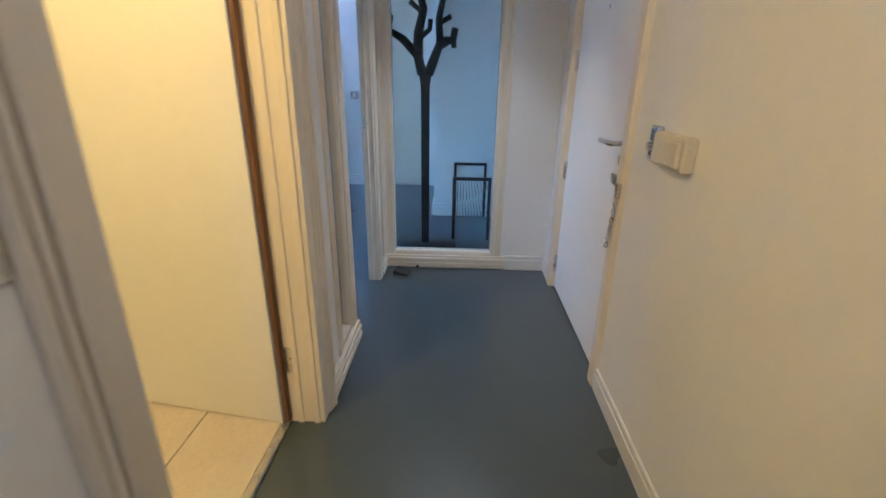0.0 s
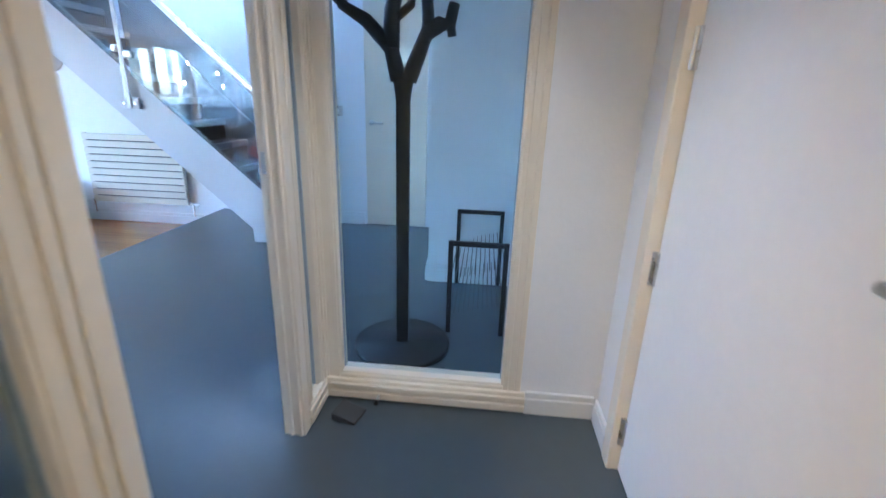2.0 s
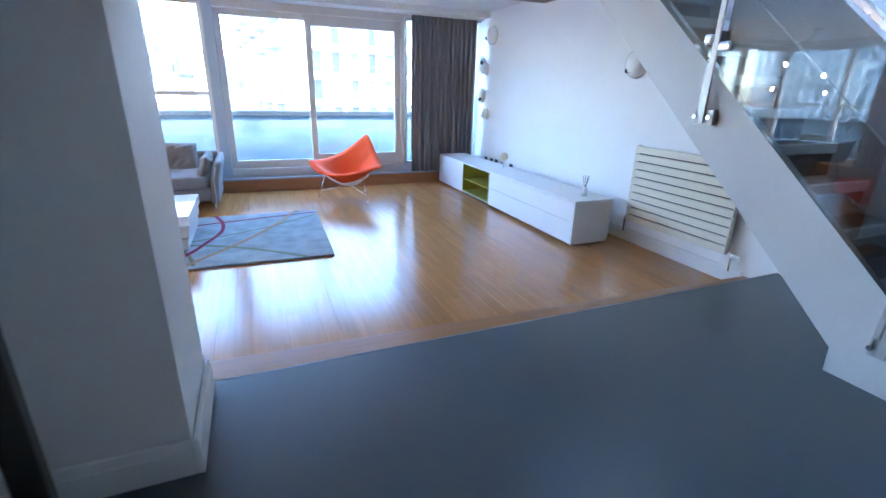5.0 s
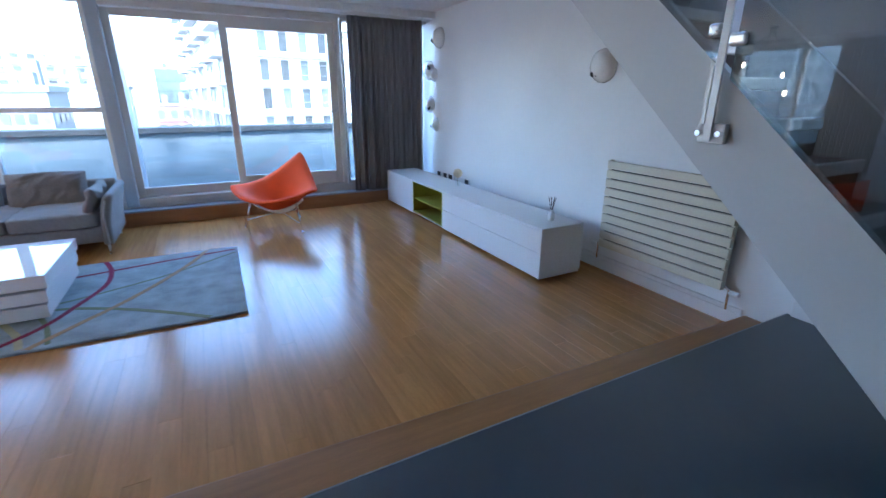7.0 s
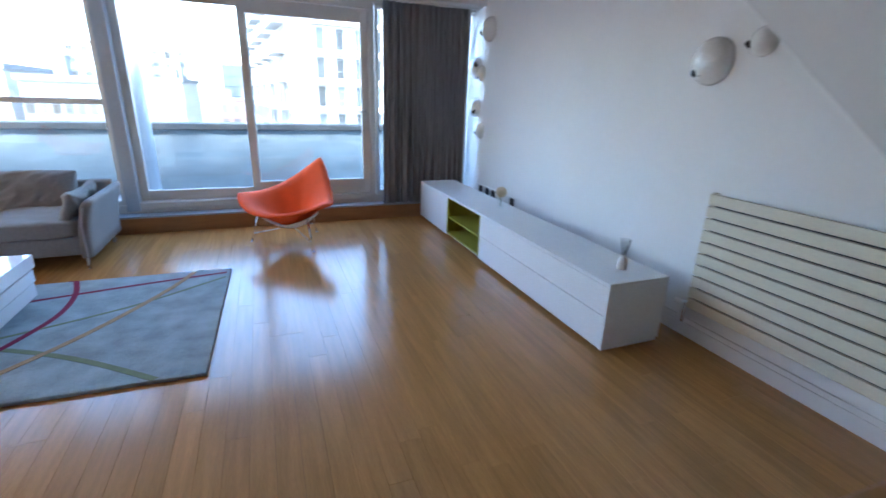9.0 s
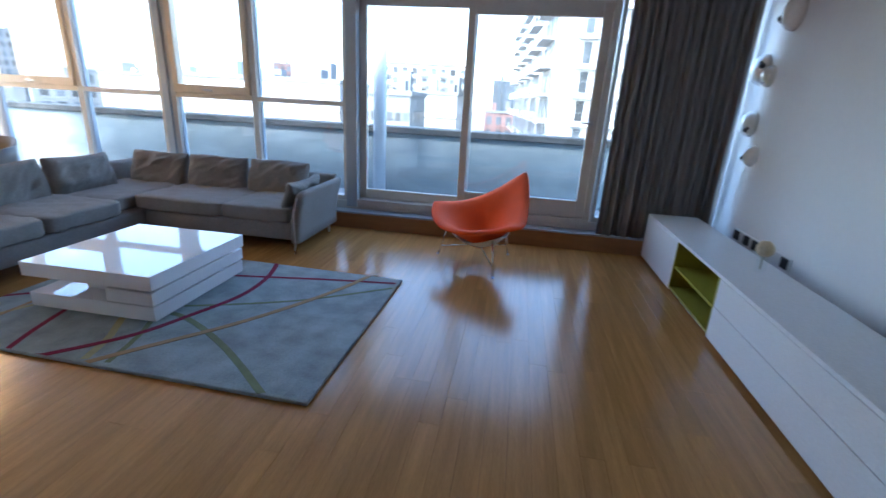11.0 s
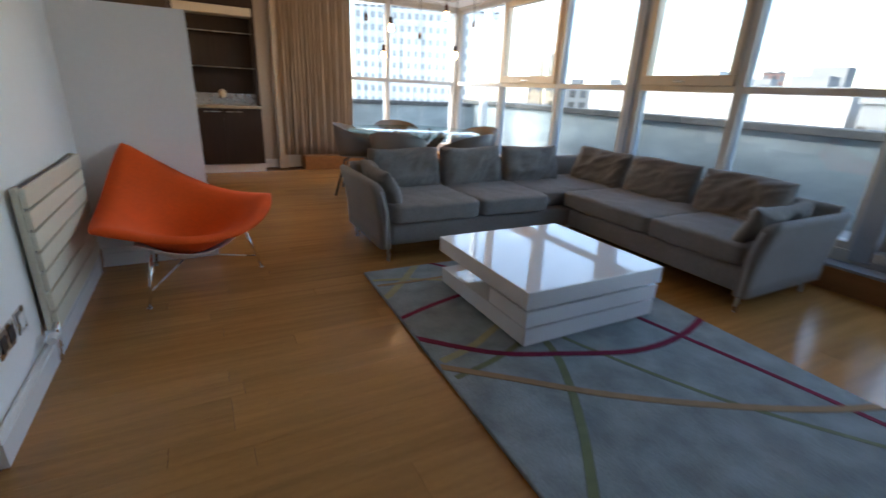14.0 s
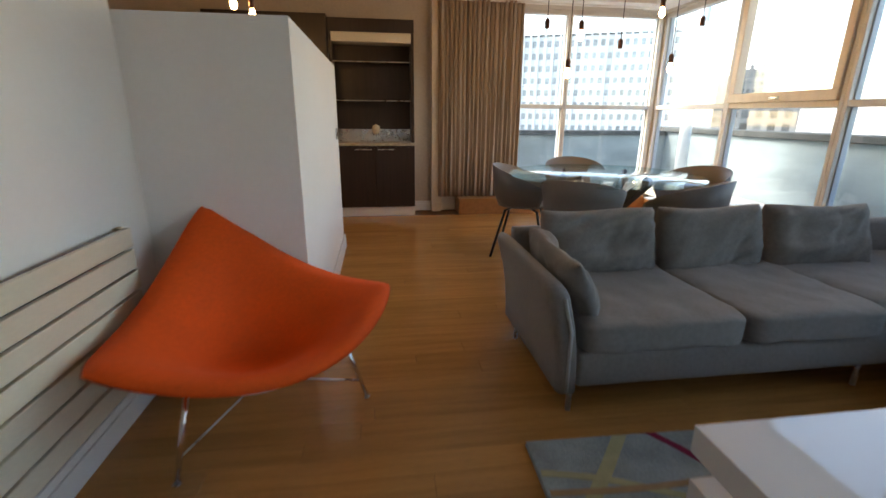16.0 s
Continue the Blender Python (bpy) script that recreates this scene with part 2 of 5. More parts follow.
# ---- mesh helpers ----
def add_box(bm, x0, x1, y0, y1, z0, z1, bevel=0.0, segs=1, m=None):
    r = bmesh.ops.create_cube(bm, size=1.0)
    vs = r["verts"]
    bmesh.ops.transform(bm, matrix=Matrix.Translation(((x0 + x1) / 2, (y0 + y1) / 2, (z0 + z1) / 2)) @ Matrix.Diagonal((abs(x1 - x0), abs(y1 - y0), abs(z1 - z0), 1)), verts=vs)
    if bevel:
        es = list({e for v in vs for e in v.link_edges})
        r2 = bmesh.ops.bevel(bm, geom=es, offset=bevel, segments=segs, affect='EDGES', profile=0.5)
        vs = list({v for f in r2["faces"] for v in f.verts} | {v for v in vs if v.is_valid})
    if m is not None:
        bmesh.ops.transform(bm, matrix=m, verts=vs)
    return bm


def box(x0, x1, y0, y1, z0, z1, bevel=0.0, segs=1, m=None):
    return add_box(bmesh.new(), x0, x1, y0, y1, z0, z1, bevel, segs, m)


def add_sweep(bm, pts, r, n=8, closed_ends=True, radii=None):
    pts = [Vector(p) for p in pts]
    rings = []
    up = Vector((0.13, 0.29, 0.95)).normalized()
    for i, p in enumerate(pts):
        d = (pts[min(i + 1, len(pts) - 1)] - pts[max(i - 1, 0)]).normalized()
        if abs(d.dot(up)) > 0.95:
            a = d.cross(Vector((1, 0.1, 0))).normalized()
        else:
            a = d.cross(up).normalized()
        if rings:
            a = (last - d * last.dot(d)).normalized()
        last = a
        b = d.cross(a)
        rr = radii[i] if radii else r
        rings.append([bm.verts.new(p + rr * (math.cos(2 * math.pi * k / n) * a + math.sin(2 * math.pi * k / n) * b)) for k in range(n)])
    for i in range(len(rings) - 1):
        for k in range(n):
            bm.faces.new((rings[i][k], rings[i][(k + 1) % n], rings[i + 1][(k + 1) % n], rings[i + 1][k]))
    if closed_ends:
        bm.faces.new(rings[0][::-1])
        bm.faces.new(rings[-1])
    return bm


def rod(pts, r, n=10, radii=None):
    return add_sweep(bmesh.new(), pts, r, n, True, radii)


def lathe(profile, n=28, centre=(0, 0, 0)):
    """profile: (radius, z) from bottom to top."""
    bm = bmesh.new()
    rings = []
    for r, z in profile:
        rings.append([bm.verts.new((centre[0] + max(r, 1e-4) * math.cos(2 * math.pi * k / n), centre[1] + max(r, 1e-4) * math.sin(2 * math.pi * k / n), centre[2] + z)) for k in range(n)])
    for a, b in zip(rings, rings[1:]):
        for k in range(n):
            bm.faces.new((a[k], a[(k + 1) % n], b[(k + 1) % n], b[k]))
    bm.faces.new(rings[0][::-1])
    bm.faces.new(rings[-1])
    return bm


def slab(poly, lo, hi, axis="z", bevel=0.0):
    """A flat polygon given in the two other axes, thick from lo to hi along axis."""
    bm = bmesh.new()

    def at(p, h):
        return (p[0], p[1], h) if axis == "z" else ((p[0], h, p[1]) if axis == "y" else (h, p[0], p[1]))
    a = [bm.verts.new(at(p, lo)) for p in poly]
    b = [bm.verts.new(at(p, hi)) for p in poly]
    bm.faces.new(a[::-1])
    bm.faces.new(b)
    for i in range(len(poly)):
        j = (i + 1) % len(poly)
        bm.faces.new((a[i], a[j], b[j], b[i]))
    bmesh.ops.recalc_face_normals(bm, faces=bm.faces[:])
    if bevel:
        bmesh.ops.bevel(bm, geom=bm.edges[:], offset=bevel, segments=2, affect='EDGES', profile=0.5)
    return bm


def mesh_object(name, bm, mat, smooth=False):
    me = bpy.data.meshes.new(name)
    bmesh.ops.recalc_face_normals(bm, faces=bm.faces[:])
    bm.to_mesh(me)
    bm.free()
    if smooth:
        for p in me.polygons:
            p.use_smooth = True
    me.materials.append(mat)
    return new(name, me)


def part(name, bm, mat, parent, label="", smooth=False):
    ob = mesh_object(name, bm, mat, smooth)
    ob.parent = parent
    if label:
        ob["label"] = label
    return ob


def thing(name, label, category, place=(0, 0, 0), group="", turn=0.0):
    ob = new(name)
    ob.matrix_world = pose(*place, 0, 0, turn)
    ob.empty_display_size = 0.1
    return tagged(ob, label, category, group)


def structure(name, bm, mat, label="", category="wall", smooth=False):
    return tagged(mesh_object(name, bm, mat, smooth), label, category, "", "structure")


def soft_box(sx, sy, sz, n=14, puff=0.35, seed=0, wrinkle=0.006, power=5.0, crown=0.0):
    """A stuffed cushion centred at the origin."""
    bm = bmesh.new()
    bmesh.ops.create_cube(bm, size=2.0)
    bmesh.ops.subdivide_edges(bm, edges=bm.edges[:], cuts=n, use_grid_fill=True)
    off = Vector((seed * 3.7, seed * 1.3, seed * 5.1))
    for v in bm.verts:
        p = v.co.copy()
        q = (abs(p.x) ** power + abs(p.y) ** power + abs(p.z) ** power) ** (1 / power)
        p = p / q
        edge = (1 - min(abs(p.x), 1) ** 4) * (1 - min(abs(p.y), 1) ** 4)
        t = p.z * (1 - puff + puff * edge)
        t += crown * edge * (1 if p.z > 0 else 0)
        w = noise.noise(Vector((p.x * sx * 5, p.y * sy * 5, p.z * 2)) + off) * wrinkle
        w += noise.noise(Vector((p.x * sx * 16, p.y * sy * 9, p.z * 2)) + off) * wrinkle * 0.5
        v.co = Vector((p.x * sx / 2, p.y * sy / 2, t * sz / 2 + w))
    return bm


def pillow(sx, sy, sz, seed, n=22):
    """A loose cushion with sharp seamed edges and pointed corners, creased, centred at the origin."""
    bm = bmesh.new()
    off = Vector((seed * 3.1, seed * 1.7, seed * 4.3))
    g = {}
    for side in (1, -1):
        for i in range(n + 1):
            for j in range(n + 1):
                rim = i in (0, n) or j in (0, n)
                if rim and side < 0:
                    g[side, i, j] = g[1, i, j]
                    continue
                x, y = math.sin((2 * i / n - 1) * math.pi / 2), math.sin((2 * j / n - 1) * math.pi / 2)
                h = (max((1 - abs(x) ** 6) * (1 - abs(y) ** 6), 0)) ** 0.5
                px = x * sx / 2 * (1 - 0.02 * (1 - y * y))
                py = y * sy / 2 * (1 - 0.03 * (1 - x * x)) - 0.006 * math.cos(x * 3 + seed)
                wr = noise.noise(Vector((px * 6, py * 10, side)) + off) * 0.026 + (0.5 - abs(noise.noise(Vector((px * 12 + py * 20, py * 11, side)) + off))) * 0.030 * (0.4 + abs(y)) + noise.noise(Vector((px * 26 + py * 14, py * 9, side)) + off) * 0.012
                g[side, i, j] = bm.verts.new((px, py, side * sz / 2 * h + wr * h + noise.noise(Vector((px * 5, py * 5, 0)) + off) * 0.014))
        for i in range(n):
            for j in range(n):
                q = [g[side, i, j], g[side, i + 1, j], g[side, i + 1, j + 1], g[side, i, j + 1]]
                bm.faces.new(q if side > 0 else q[::-1])
    return bm


def curtain_bm(length, height, folds, depth, seed):
    """Hanging cloth from x = 0 to length, y outward, z from 0 up, with pleats gathered at the top."""
    rnd = random.Random(seed)
    nx, nz = folds * 10, 14
    ph = [rnd.uniform(0.7, 1.3) for _ in range(folds + 1)]
    amp = [rnd.uniform(0.3, 1.15) for _ in range(folds + 1)]
    bm = bmesh.new()
    grids = []
    for side in (0, 1):
        g = []
        for i in range(nx + 1):
            u = i / nx
            f = u * folds
            k = min(int(f), folds - 1)
            fr = f - k
            a = amp[k] * (1 - fr) + amp[k + 1] * fr
            col = []
            for j in range(nz + 1):
                w = j / nz
                gather = 0.55 + 0.45 * (1 - w) ** 0.7
                s = math.sin(2 * math.pi * f + 0.5 * math.sin(3.1 * f + w * 1.2 + seed))
                y = depth * a * gather * s + 0.012 * math.sin(5 * w + k)
                x = u * length + 0.018 * ph[k] * math.sin(4 * math.pi * f + w * 2) * (1 - 0.4 * w)
                col.append(bm.verts.new((x, y + (0.006 if side else 0), w * height)))
            g.append(col)
        grids.append(g)
    for s, g in enumerate(grids):
        for i in range(nx):
            for j in range(nz):
                q = (g[i][j], g[i + 1][j], g[i + 1][j + 1], g[i][j + 1])
                bm.faces.new(q if s == 0 else q[::-1])
    a, b = grids
    for i in range(nx):
        bm.faces.new((a[i][0], b[i][0], b[i + 1][0], a[i + 1][0]))
        bm.faces.new((a[i][nz], a[i + 1][nz], b[i + 1][nz], b[i][nz]))
    for j in range(nz):
        bm.faces.new((a[0][j], a[0][j + 1], b[0][j + 1], b[0][j]))
        bm.faces.new((a[nx][j], b[nx][j], b[nx][j + 1], a[nx][j + 1]))
    return bm


# ---- structure: floors, walls, ceilings ----
grey = structure("floor", box(-1.705, 2.2, -2.6, 7.0, -0.25, 0.0), GREYF, "smooth blue-grey poured resin floor of the raised entrance level", "floor")
wood_floor = structure("floor", box(GX, -1.70, EY - 0.1, TVY + 0.05, W - 0.12, W - 0.012), JOINT, "glossy honey-coloured bamboo plank floor", "floor")
structure("floor", box(-1.71, 0.3, EY - 0.1, 2.5, W - 0.12, W - 0.004), OAKEDGE, "plank floor of the kitchen area", "floor")
bath_floor = structure("floor", box(-2.0, 0.29, 0.9, 2.44, -0.1, 0.004), GROUT, "cream tiled bathroom floor", "floor")
structure("trim", box(0.275, 0.305, 1.56, 2.33, 0, 0.014, 0.004), STEEL, "thin metal threshold strip at the bathroom door", "threshold")
# two wooden steps down from the grey level
step = tagged(mesh_object("step", slab([(-1.69, 2.702), (-1.69, TVY - 0.021), (-1.915, TVY - 0.021), (-2.06, 2.702)], W - 0.004, -0.10, "z", 0.006), OAKEDGE), "honey timber step along the raised grey floor", "step", "", "structure")
# lighter strip paints the glint along the floor edge
structure("trim", box(-1.709, -1.702, 3.145, TVY, -0.10, 0.0015, 0.001), LEDGE, "thin lighter strip standing in for the glint on the edge of the grey floor", "nosing")

# entrance hall
structure("wall_east", box(1.50, 1.62, -2.6, 2.60, 0, 2.30), WALL, "white painted entrance hall wall", "wall")
structure("wall_east", box(1.50, 1.62, 3.66, 3.95, 0, 2.30), WALL, "short white wall beside the entrance door")
structure("wall_east", box(1.50, 1.62, 2.60, 3.66, 2.06, 2.30), WALL, "white wall above the entrance door")
structure("wall_south", box(0.30, 1.62, -2.72, -2.6, 0, 2.30), WALL, "white wall closing the hall")
structure("wall_west", box(0.30, 0.42, -2.6, 1.50, 0, 2.30), WALL, "white hall wall beside the bathroom door")
structure("wall_west", box(0.30, 0.42, 1.50, 2.38, 2.08, 2.30), WALL, "white wall above the bathroom door")
structure("wall_west", box(0.30, 0.42, 2.385, 2.60, 0, 2.30), WALL, "narrow white wall pier in the hall")
structure("wall_west", box(0.30, 0.42, 2.50, 3.90, 2.08, 2.30), WALL, "white wall above the glazed hall screen")
structure("wall_north", box(1.20, 1.50, 3.86, 3.98, 0, 2.30), WALL, "narrow white wall beside the glazed hall screen")
structure("wall_north", box(0.42, 1.20, 3.86, 3.98, 2.10, 2.30), WALL, "white wall above the glazed hall screen")
structure("ceiling", box(0.30, 1.62, -2.72, 3.98, 2.25, 2.35), CEILM, "white hall ceiling", "ceiling")
# bathroom shell
structure("wall_bathroom", box(-2.0, 0.30, 2.44, 2.56, -0.02, 2.30), WALL, "cream bathroom wall")
structure("wall_bathroom", box(-2.0, 0.30, 0.80, 0.92, -0.02, 2.30), WALL, "cream bathroom wall")
structure("wall_bathroom", box(-2.05, -1.93, 0.80, 2.56, -0.02, 2.30), WALL, "cream bathroom wall")
structure("ceiling", box(-2.0, 0.30, 0.92, 2.44, 2.25, 2.35), CEILM, "white bathroom ceiling", "ceiling")
# wall block between the entrance and the living room
block = [(-2.17, 0.92), (-2.05, 0.92), (-2.05, 2.56), (-1.22, 2.56), (-1.22, 3.14), (-1.68, 3.14), (-1.68, 2.68), (-2.17, 2.68)]
structure("wall_middle", slab(block, W, CEIL + 0.05), WALL, "white painted wall between entrance and living room")
structure("wall_middle", box(-1.24, 0.30, 2.56, 2.64, 0, CEIL), WALL, "white wall behind the open door")
# recess behind the glass screen
structure("wall_recess", box(1.27, 1.39, 3.98, 5.15, 0, CEIL), WALL, "white side wall of the cloak recess")
structure("wall_recess", box(0.67, 1.39, 5.15, 5.27, 0, CEIL), WALL, "white end wall of the cloak recess")
structure("wall_recess", box(0.67, 0.79, 5.27, 6.6, 0, CEIL), WALL, "white return wall of the recess")
structure("wall_back", box(-0.45, -0.08, 6.45, 6.57, 0, CEIL), WALL, "white wall under the stairwell")
structure("wall_back", box(0.48, 0.70, 6.45, 6.57, 0, CEIL), WALL, "white wall beside the inner door")
structure("wall_back", box(-0.08, 0.48, 6.45, 6.57, 2.04, CEIL), WALL, "white wall above the inner door")
structure("wall_back", box(-0.45, -0.35, 6.57, TVY + 0.1, 0, CEIL), WALL, "white return wall at the stair foot")
structure("wall_north", box(GX - 0.2, -0.35, TVY, TVY + 0.15, W, 3.6), WALL, "white painted living room wall behind the stairs")
structure("wall_east", box(-0.40, -0.28, 5.72, TVY, 2.3, 3.6), WALL, "white stairwell wall")
structure("wall_back", box(-0.36, 0.80, 6.60, 6.72, 0, CEIL + 0.1), WALL, "white wall closing the room behind the inner door")
# kitchen shell
structure("wall_kitchen", box(-3.90, 0.30, EY - 0.05, EY + 0.05, W, CEIL), BEIGE, "beige painted kitchen wall")
structure("wall_kitchen", box(0.0, 0.12, EY, 0.82, W, CEIL), BEIGE, "beige kitchen end wall")
structure("wall_kitchen", box(-2.05, 0.12, 0.72, 0.82, W, CEIL), BEIGE, "beige kitchen wall")
structure("wall_kitchen", box(-3.90, -3.78, EY, -2.50, W, CEIL), BEIGE, "beige pier beside the kitchen units")
# low partition screening the kitchen
structure("wall_partition", slab([(-2.17, 0.92), (-2.82, 0.92), (-2.82, -1.04), (-2.71, -1.04), (-2.71, 0.81), (-2.17, 0.81)], W, 1.325), WALL, "white shoulder-high partition screening the kitchen")
# ceilings
structure("ceiling", box(GX - 0.1, -2.75, EY - 0.1, TVY, CEIL, CEIL + 0.12), CEILM, "white living room ceiling", "ceiling")
structure("ceiling", box(-2.75, 0.4, EY - 0.1, 5.60, CEIL + 0.001, CEIL + 0.12), CEILM, "white ceiling over the entrance level", "ceiling")
structure("ceiling", box(0.3, 1.62, 3.98, 6.6, CEIL + 0.002, CEIL + 0.12), CEILM, "white ceiling of the cloak recess", "ceiling")
structure("ceiling", box(-0.45, 0.4, 5.60, 6.8, CEIL + 0.002, CEIL + 0.12), CEILM, "white ceiling by the stair foot", "ceiling")
structure("ceiling", box(-2.75, -0.28, 5.50, TVY, 3.5, 3.6), CEILM, "white stairwell ceiling", "ceiling")
structure("wall_east", box(-2.75, -0.28, 5.50, 5.60, CEIL, 3.6), WALL, "white upper stairwell wall")
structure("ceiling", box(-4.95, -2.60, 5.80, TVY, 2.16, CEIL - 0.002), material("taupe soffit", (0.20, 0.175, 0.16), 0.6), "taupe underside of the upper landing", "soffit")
# lowered edge over the windows
structure("ceiling", box(GX - 0.05, -6.30, EY - 0.05, TVY, 2.16, CEIL - 0.001), CEILM, "white lowered ceiling edge over the windows", "soffit")
structure("ceiling", box(-6.30, -3.90, EY - 0.05, -2.30, 2.17, CEIL - 0.001), CEILM, "white lowered ceiling edge over the dining windows", "soffit")


def skirting(x0, x1, y0, y1, z0, h=0.10, label="white moulded skirting board"):
    bm = bmesh.new()
    add_box(bm, x0, x1, y0, y1, z0, z0 + h * 0.72, 0.002)
    cx, cy = (x0 + x1) / 2, (y0 + y1) / 2
    dx, dy = x1 - x0, y1 - y0
    if dx < dy:
        add_box(bm, cx - dx * 0.32, cx + dx * 0.32, y0, y1, z0 + h * 0.72, z0 + h, 0.003)
    else:
        add_box(bm, x0, x1, cy - dy * 0.32, cy + dy * 0.32, z0 + h * 0.72, z0 + h, 0.003)
    return structure("baseboard", bm, WHITE, label, "skirting")


skirting(1.482, 1.499, -2.6, 2.59, 0)
skirting(1.482, 1.499, 3.67, 3.84, 0)
skirting(1.22, 1.482, 3.84, 3.859, 0)
skirting(0.421, 0.438, -2.6, 1.48, 0)
skirting(-1.219, -1.20, 2.65, 3.14, 0, 0.13)
skirting(-1.68, -1.20, 3.141, 3.165, 0, 0.13)
skirting(-2.19, -2.171, 0.93, 2.70, W, 0.12)
skirting(-2.17, -1.69, 2.681, 2.70, W, 0.12)
skirting(-2.82, -2.17, 0.921, 0.94, W, 0.12)
skirting(-2.84, -2.821, -1.04, 0.94, W, 0.12)
skirting(-6.45, -1.94, TVY - 0.02, TVY - 0.001, W, 0.12)
skirting(-1.68, -0.46, TVY - 0.02, TVY - 0.001, 0, 0.12)
skirting(0.67, 1.27, 5.13, 5.149, 0, 0.12)
skirting(0.65, 0.669, 5.15, 6.45, 0, 0.12)
skirting(-0.45, -0.10, 6.43, 6.449, 0, 0.12)
skirting(1.25, 1.269, 3.99, 5.13, 0, 0.12)
skirting(-1.2, 0.29, 2.641, 2.66, 0, 0.12)
skirting(-3.78, -3.57, EY + 0.051, EY + 0.07, W, 0.12)

# ---- glazed hall screen ----


def moulded_frame(name, u0, u1, z0, z1, w, at, axis, depth, mat, label, glass=True, sill=0.0):
    """A stepped frame round a pane. axis 'y': u runs along x and the frame stands at y = at; axis 'x': u runs along y."""
    def b(a0, a1, c0, c1, d0, d1):
        return box(a0, a1, at + d0, at + d1, c0, c1, 0.004, 2) if axis == "y" else box(at + d0, at + d1, a0, a1, c0, c1, 0.004, 2)
    root = thing(name, label, "window", (0, 0, 0))
    root["kind"] = "structure"
    for a0, a1, c0, c1 in ((u0, u0 + w, z0, z1), (u1 - w, u1, z0, z1), (u0 + w, u1 - w, z1 - w, z1), (u0 + w, u1 - w, z0, z0 + w)):
        part("frame", b(a0, a1, c0, c1, -depth / 2, depth / 2), mat, root)
    for lo, hi, out in ((0.10, 0.34, 0.005), (0.62, 0.90, 0.009)):
        a, c = w * lo, w * hi
        for a0, a1, c0, c1 in ((u0 + w - c, u0 + w - a, z0 + w - c, z1 - w + c), (u1 - w + a, u1 - w + c, z0 + w - c, z1 - w + c), (u0 + w - a, u1 - w + a, z0 + w - c, z0 + w - a)):
            for s in (-1, 1):
                d = depth / 2 * s
                part("moulding", b(a0, a1, c0, c1, min(d - 0.003 * s, d + out * s), max(d - 0.003 * s, d + out * s)), mat, root)
    if glass:
        p = part("pane", b(u0 + w, u1 - w, z0 + w, z1 - w, -0.004, 0.004), PORTAL, root)
        p.visible_shadow = False
        for a0, a1, c0, c1 in ((u0 + w, u0 + w + 0.003, z0 + w, z1 - w), (u1 - w - 0.003, u1 - w, z0 + w, z1 - w)):
            part("gasket", b(a0, a1, c0, c1, -0.006, 0.006, ), FRAMEB, root)
    return root


moulded_frame("window_1", 0.40, 1.21, 0.03, 2.10, 0.085, 3.90, "y", 0.07, TRIM, "tall cream-framed internal glass screen facing the cloak recess")
structure("trim", box(0.36, 1.22, 3.845, 3.862, 0, 0.09, 0.004, 2), TRIM, "cream moulded base of the glass screen", "trim")
moulded_frame("window_2", 3.66, 3.86, 0.03, 2.08, 0.05, 0.385, "x", 0.065, TRIM, "narrow cream-framed internal glass strip")
structure("trim", box(0.408, 0.425, 3.66, 3.845, 0, 0.09, 0.004, 2), TRIM, "cream moulded base beside the doorway", "trim")
moulded_frame("window_3", 2.60, 2.885, 0.06, 2.08, 0.085, 0.385, "x", 0.065, TRIM, "narrow cream-framed internal glass strip beside the doorway")
structure("trim", box(0.418, 0.438, 2.445, 2.935, 0, 0.10, 0.004, 2), TRIM, "cream moulded base under the narrow glass", "trim")


for x0, x1, y0, y1 in ((0.44, 1.22, 3.833, 3.846), (0.424, 0.434, 3.66, 3.833), (0.437, 0.446, 2.445, 2.935)):
    for z0, z1 in ((0.012, 0.040), (0.058, 0.074)):
        structure("trim", box(x0, x1, y0, y1, z0, z1, 0.003, 2), TRIM, "raised bead on the cream base", "trim")


def jamb(y0, y1, x0, x1, h, mat, name="trim", label="cream moulded door lining"):
    bm = bmesh.new()
    add_box(bm, x0, x1, y0, y1, 0, h, 0.004, 2)
    w = x1 - x0
    for k in (0.30, 0.72):
        add_box(bm, x0 + w * k, x0 + w * (k + 0.16), y0 - 0.007, y1 + 0.007, 0, h, 0.003)
    return structure(name, bm, mat, label, "door lining")


jamb(2.885, 2.935, 0.345, 0.425, 2.08, TRIM)
jamb(3.612, 3.66, 0.345, 0.425, 2.08, TRIM)
tagged(mesh_object("strike_plate", box(0.354, 0.376, 3.609, 3.613, 0.945, 1.01, 0.001), STEEL), "steel strike plate let into the door lining", "strike plate")


def lever(parent, place, turn, length=0.12):
    """A lever handle on its rose; the plate faces local -y, the lever runs along local +x."""
    m = pose(*place, 0, 0, turn)
    bm = lathe([(0.026, 0), (0.026, 0.006), (0.022, 0.01)], 20)
    bmesh.ops.transform(bm, matrix=m @ pose(0, 0, 0, 90, 0, 0), verts=bm.verts[:])
    rose = part("door_handle", bm, STEEL, parent, "satin steel lever handle", True)
    bm = rod([(0, 0, 0), (0, -0.05, 0), (math.copysign(0.012, length), -0.06, 0), (length, -0.06, -0.002)], 0.0095, 10)
    bmesh.ops.transform(bm, matrix=m, verts=bm.verts[:])
    part("lever", bm, STEEL, rose, "", True)
    return rose


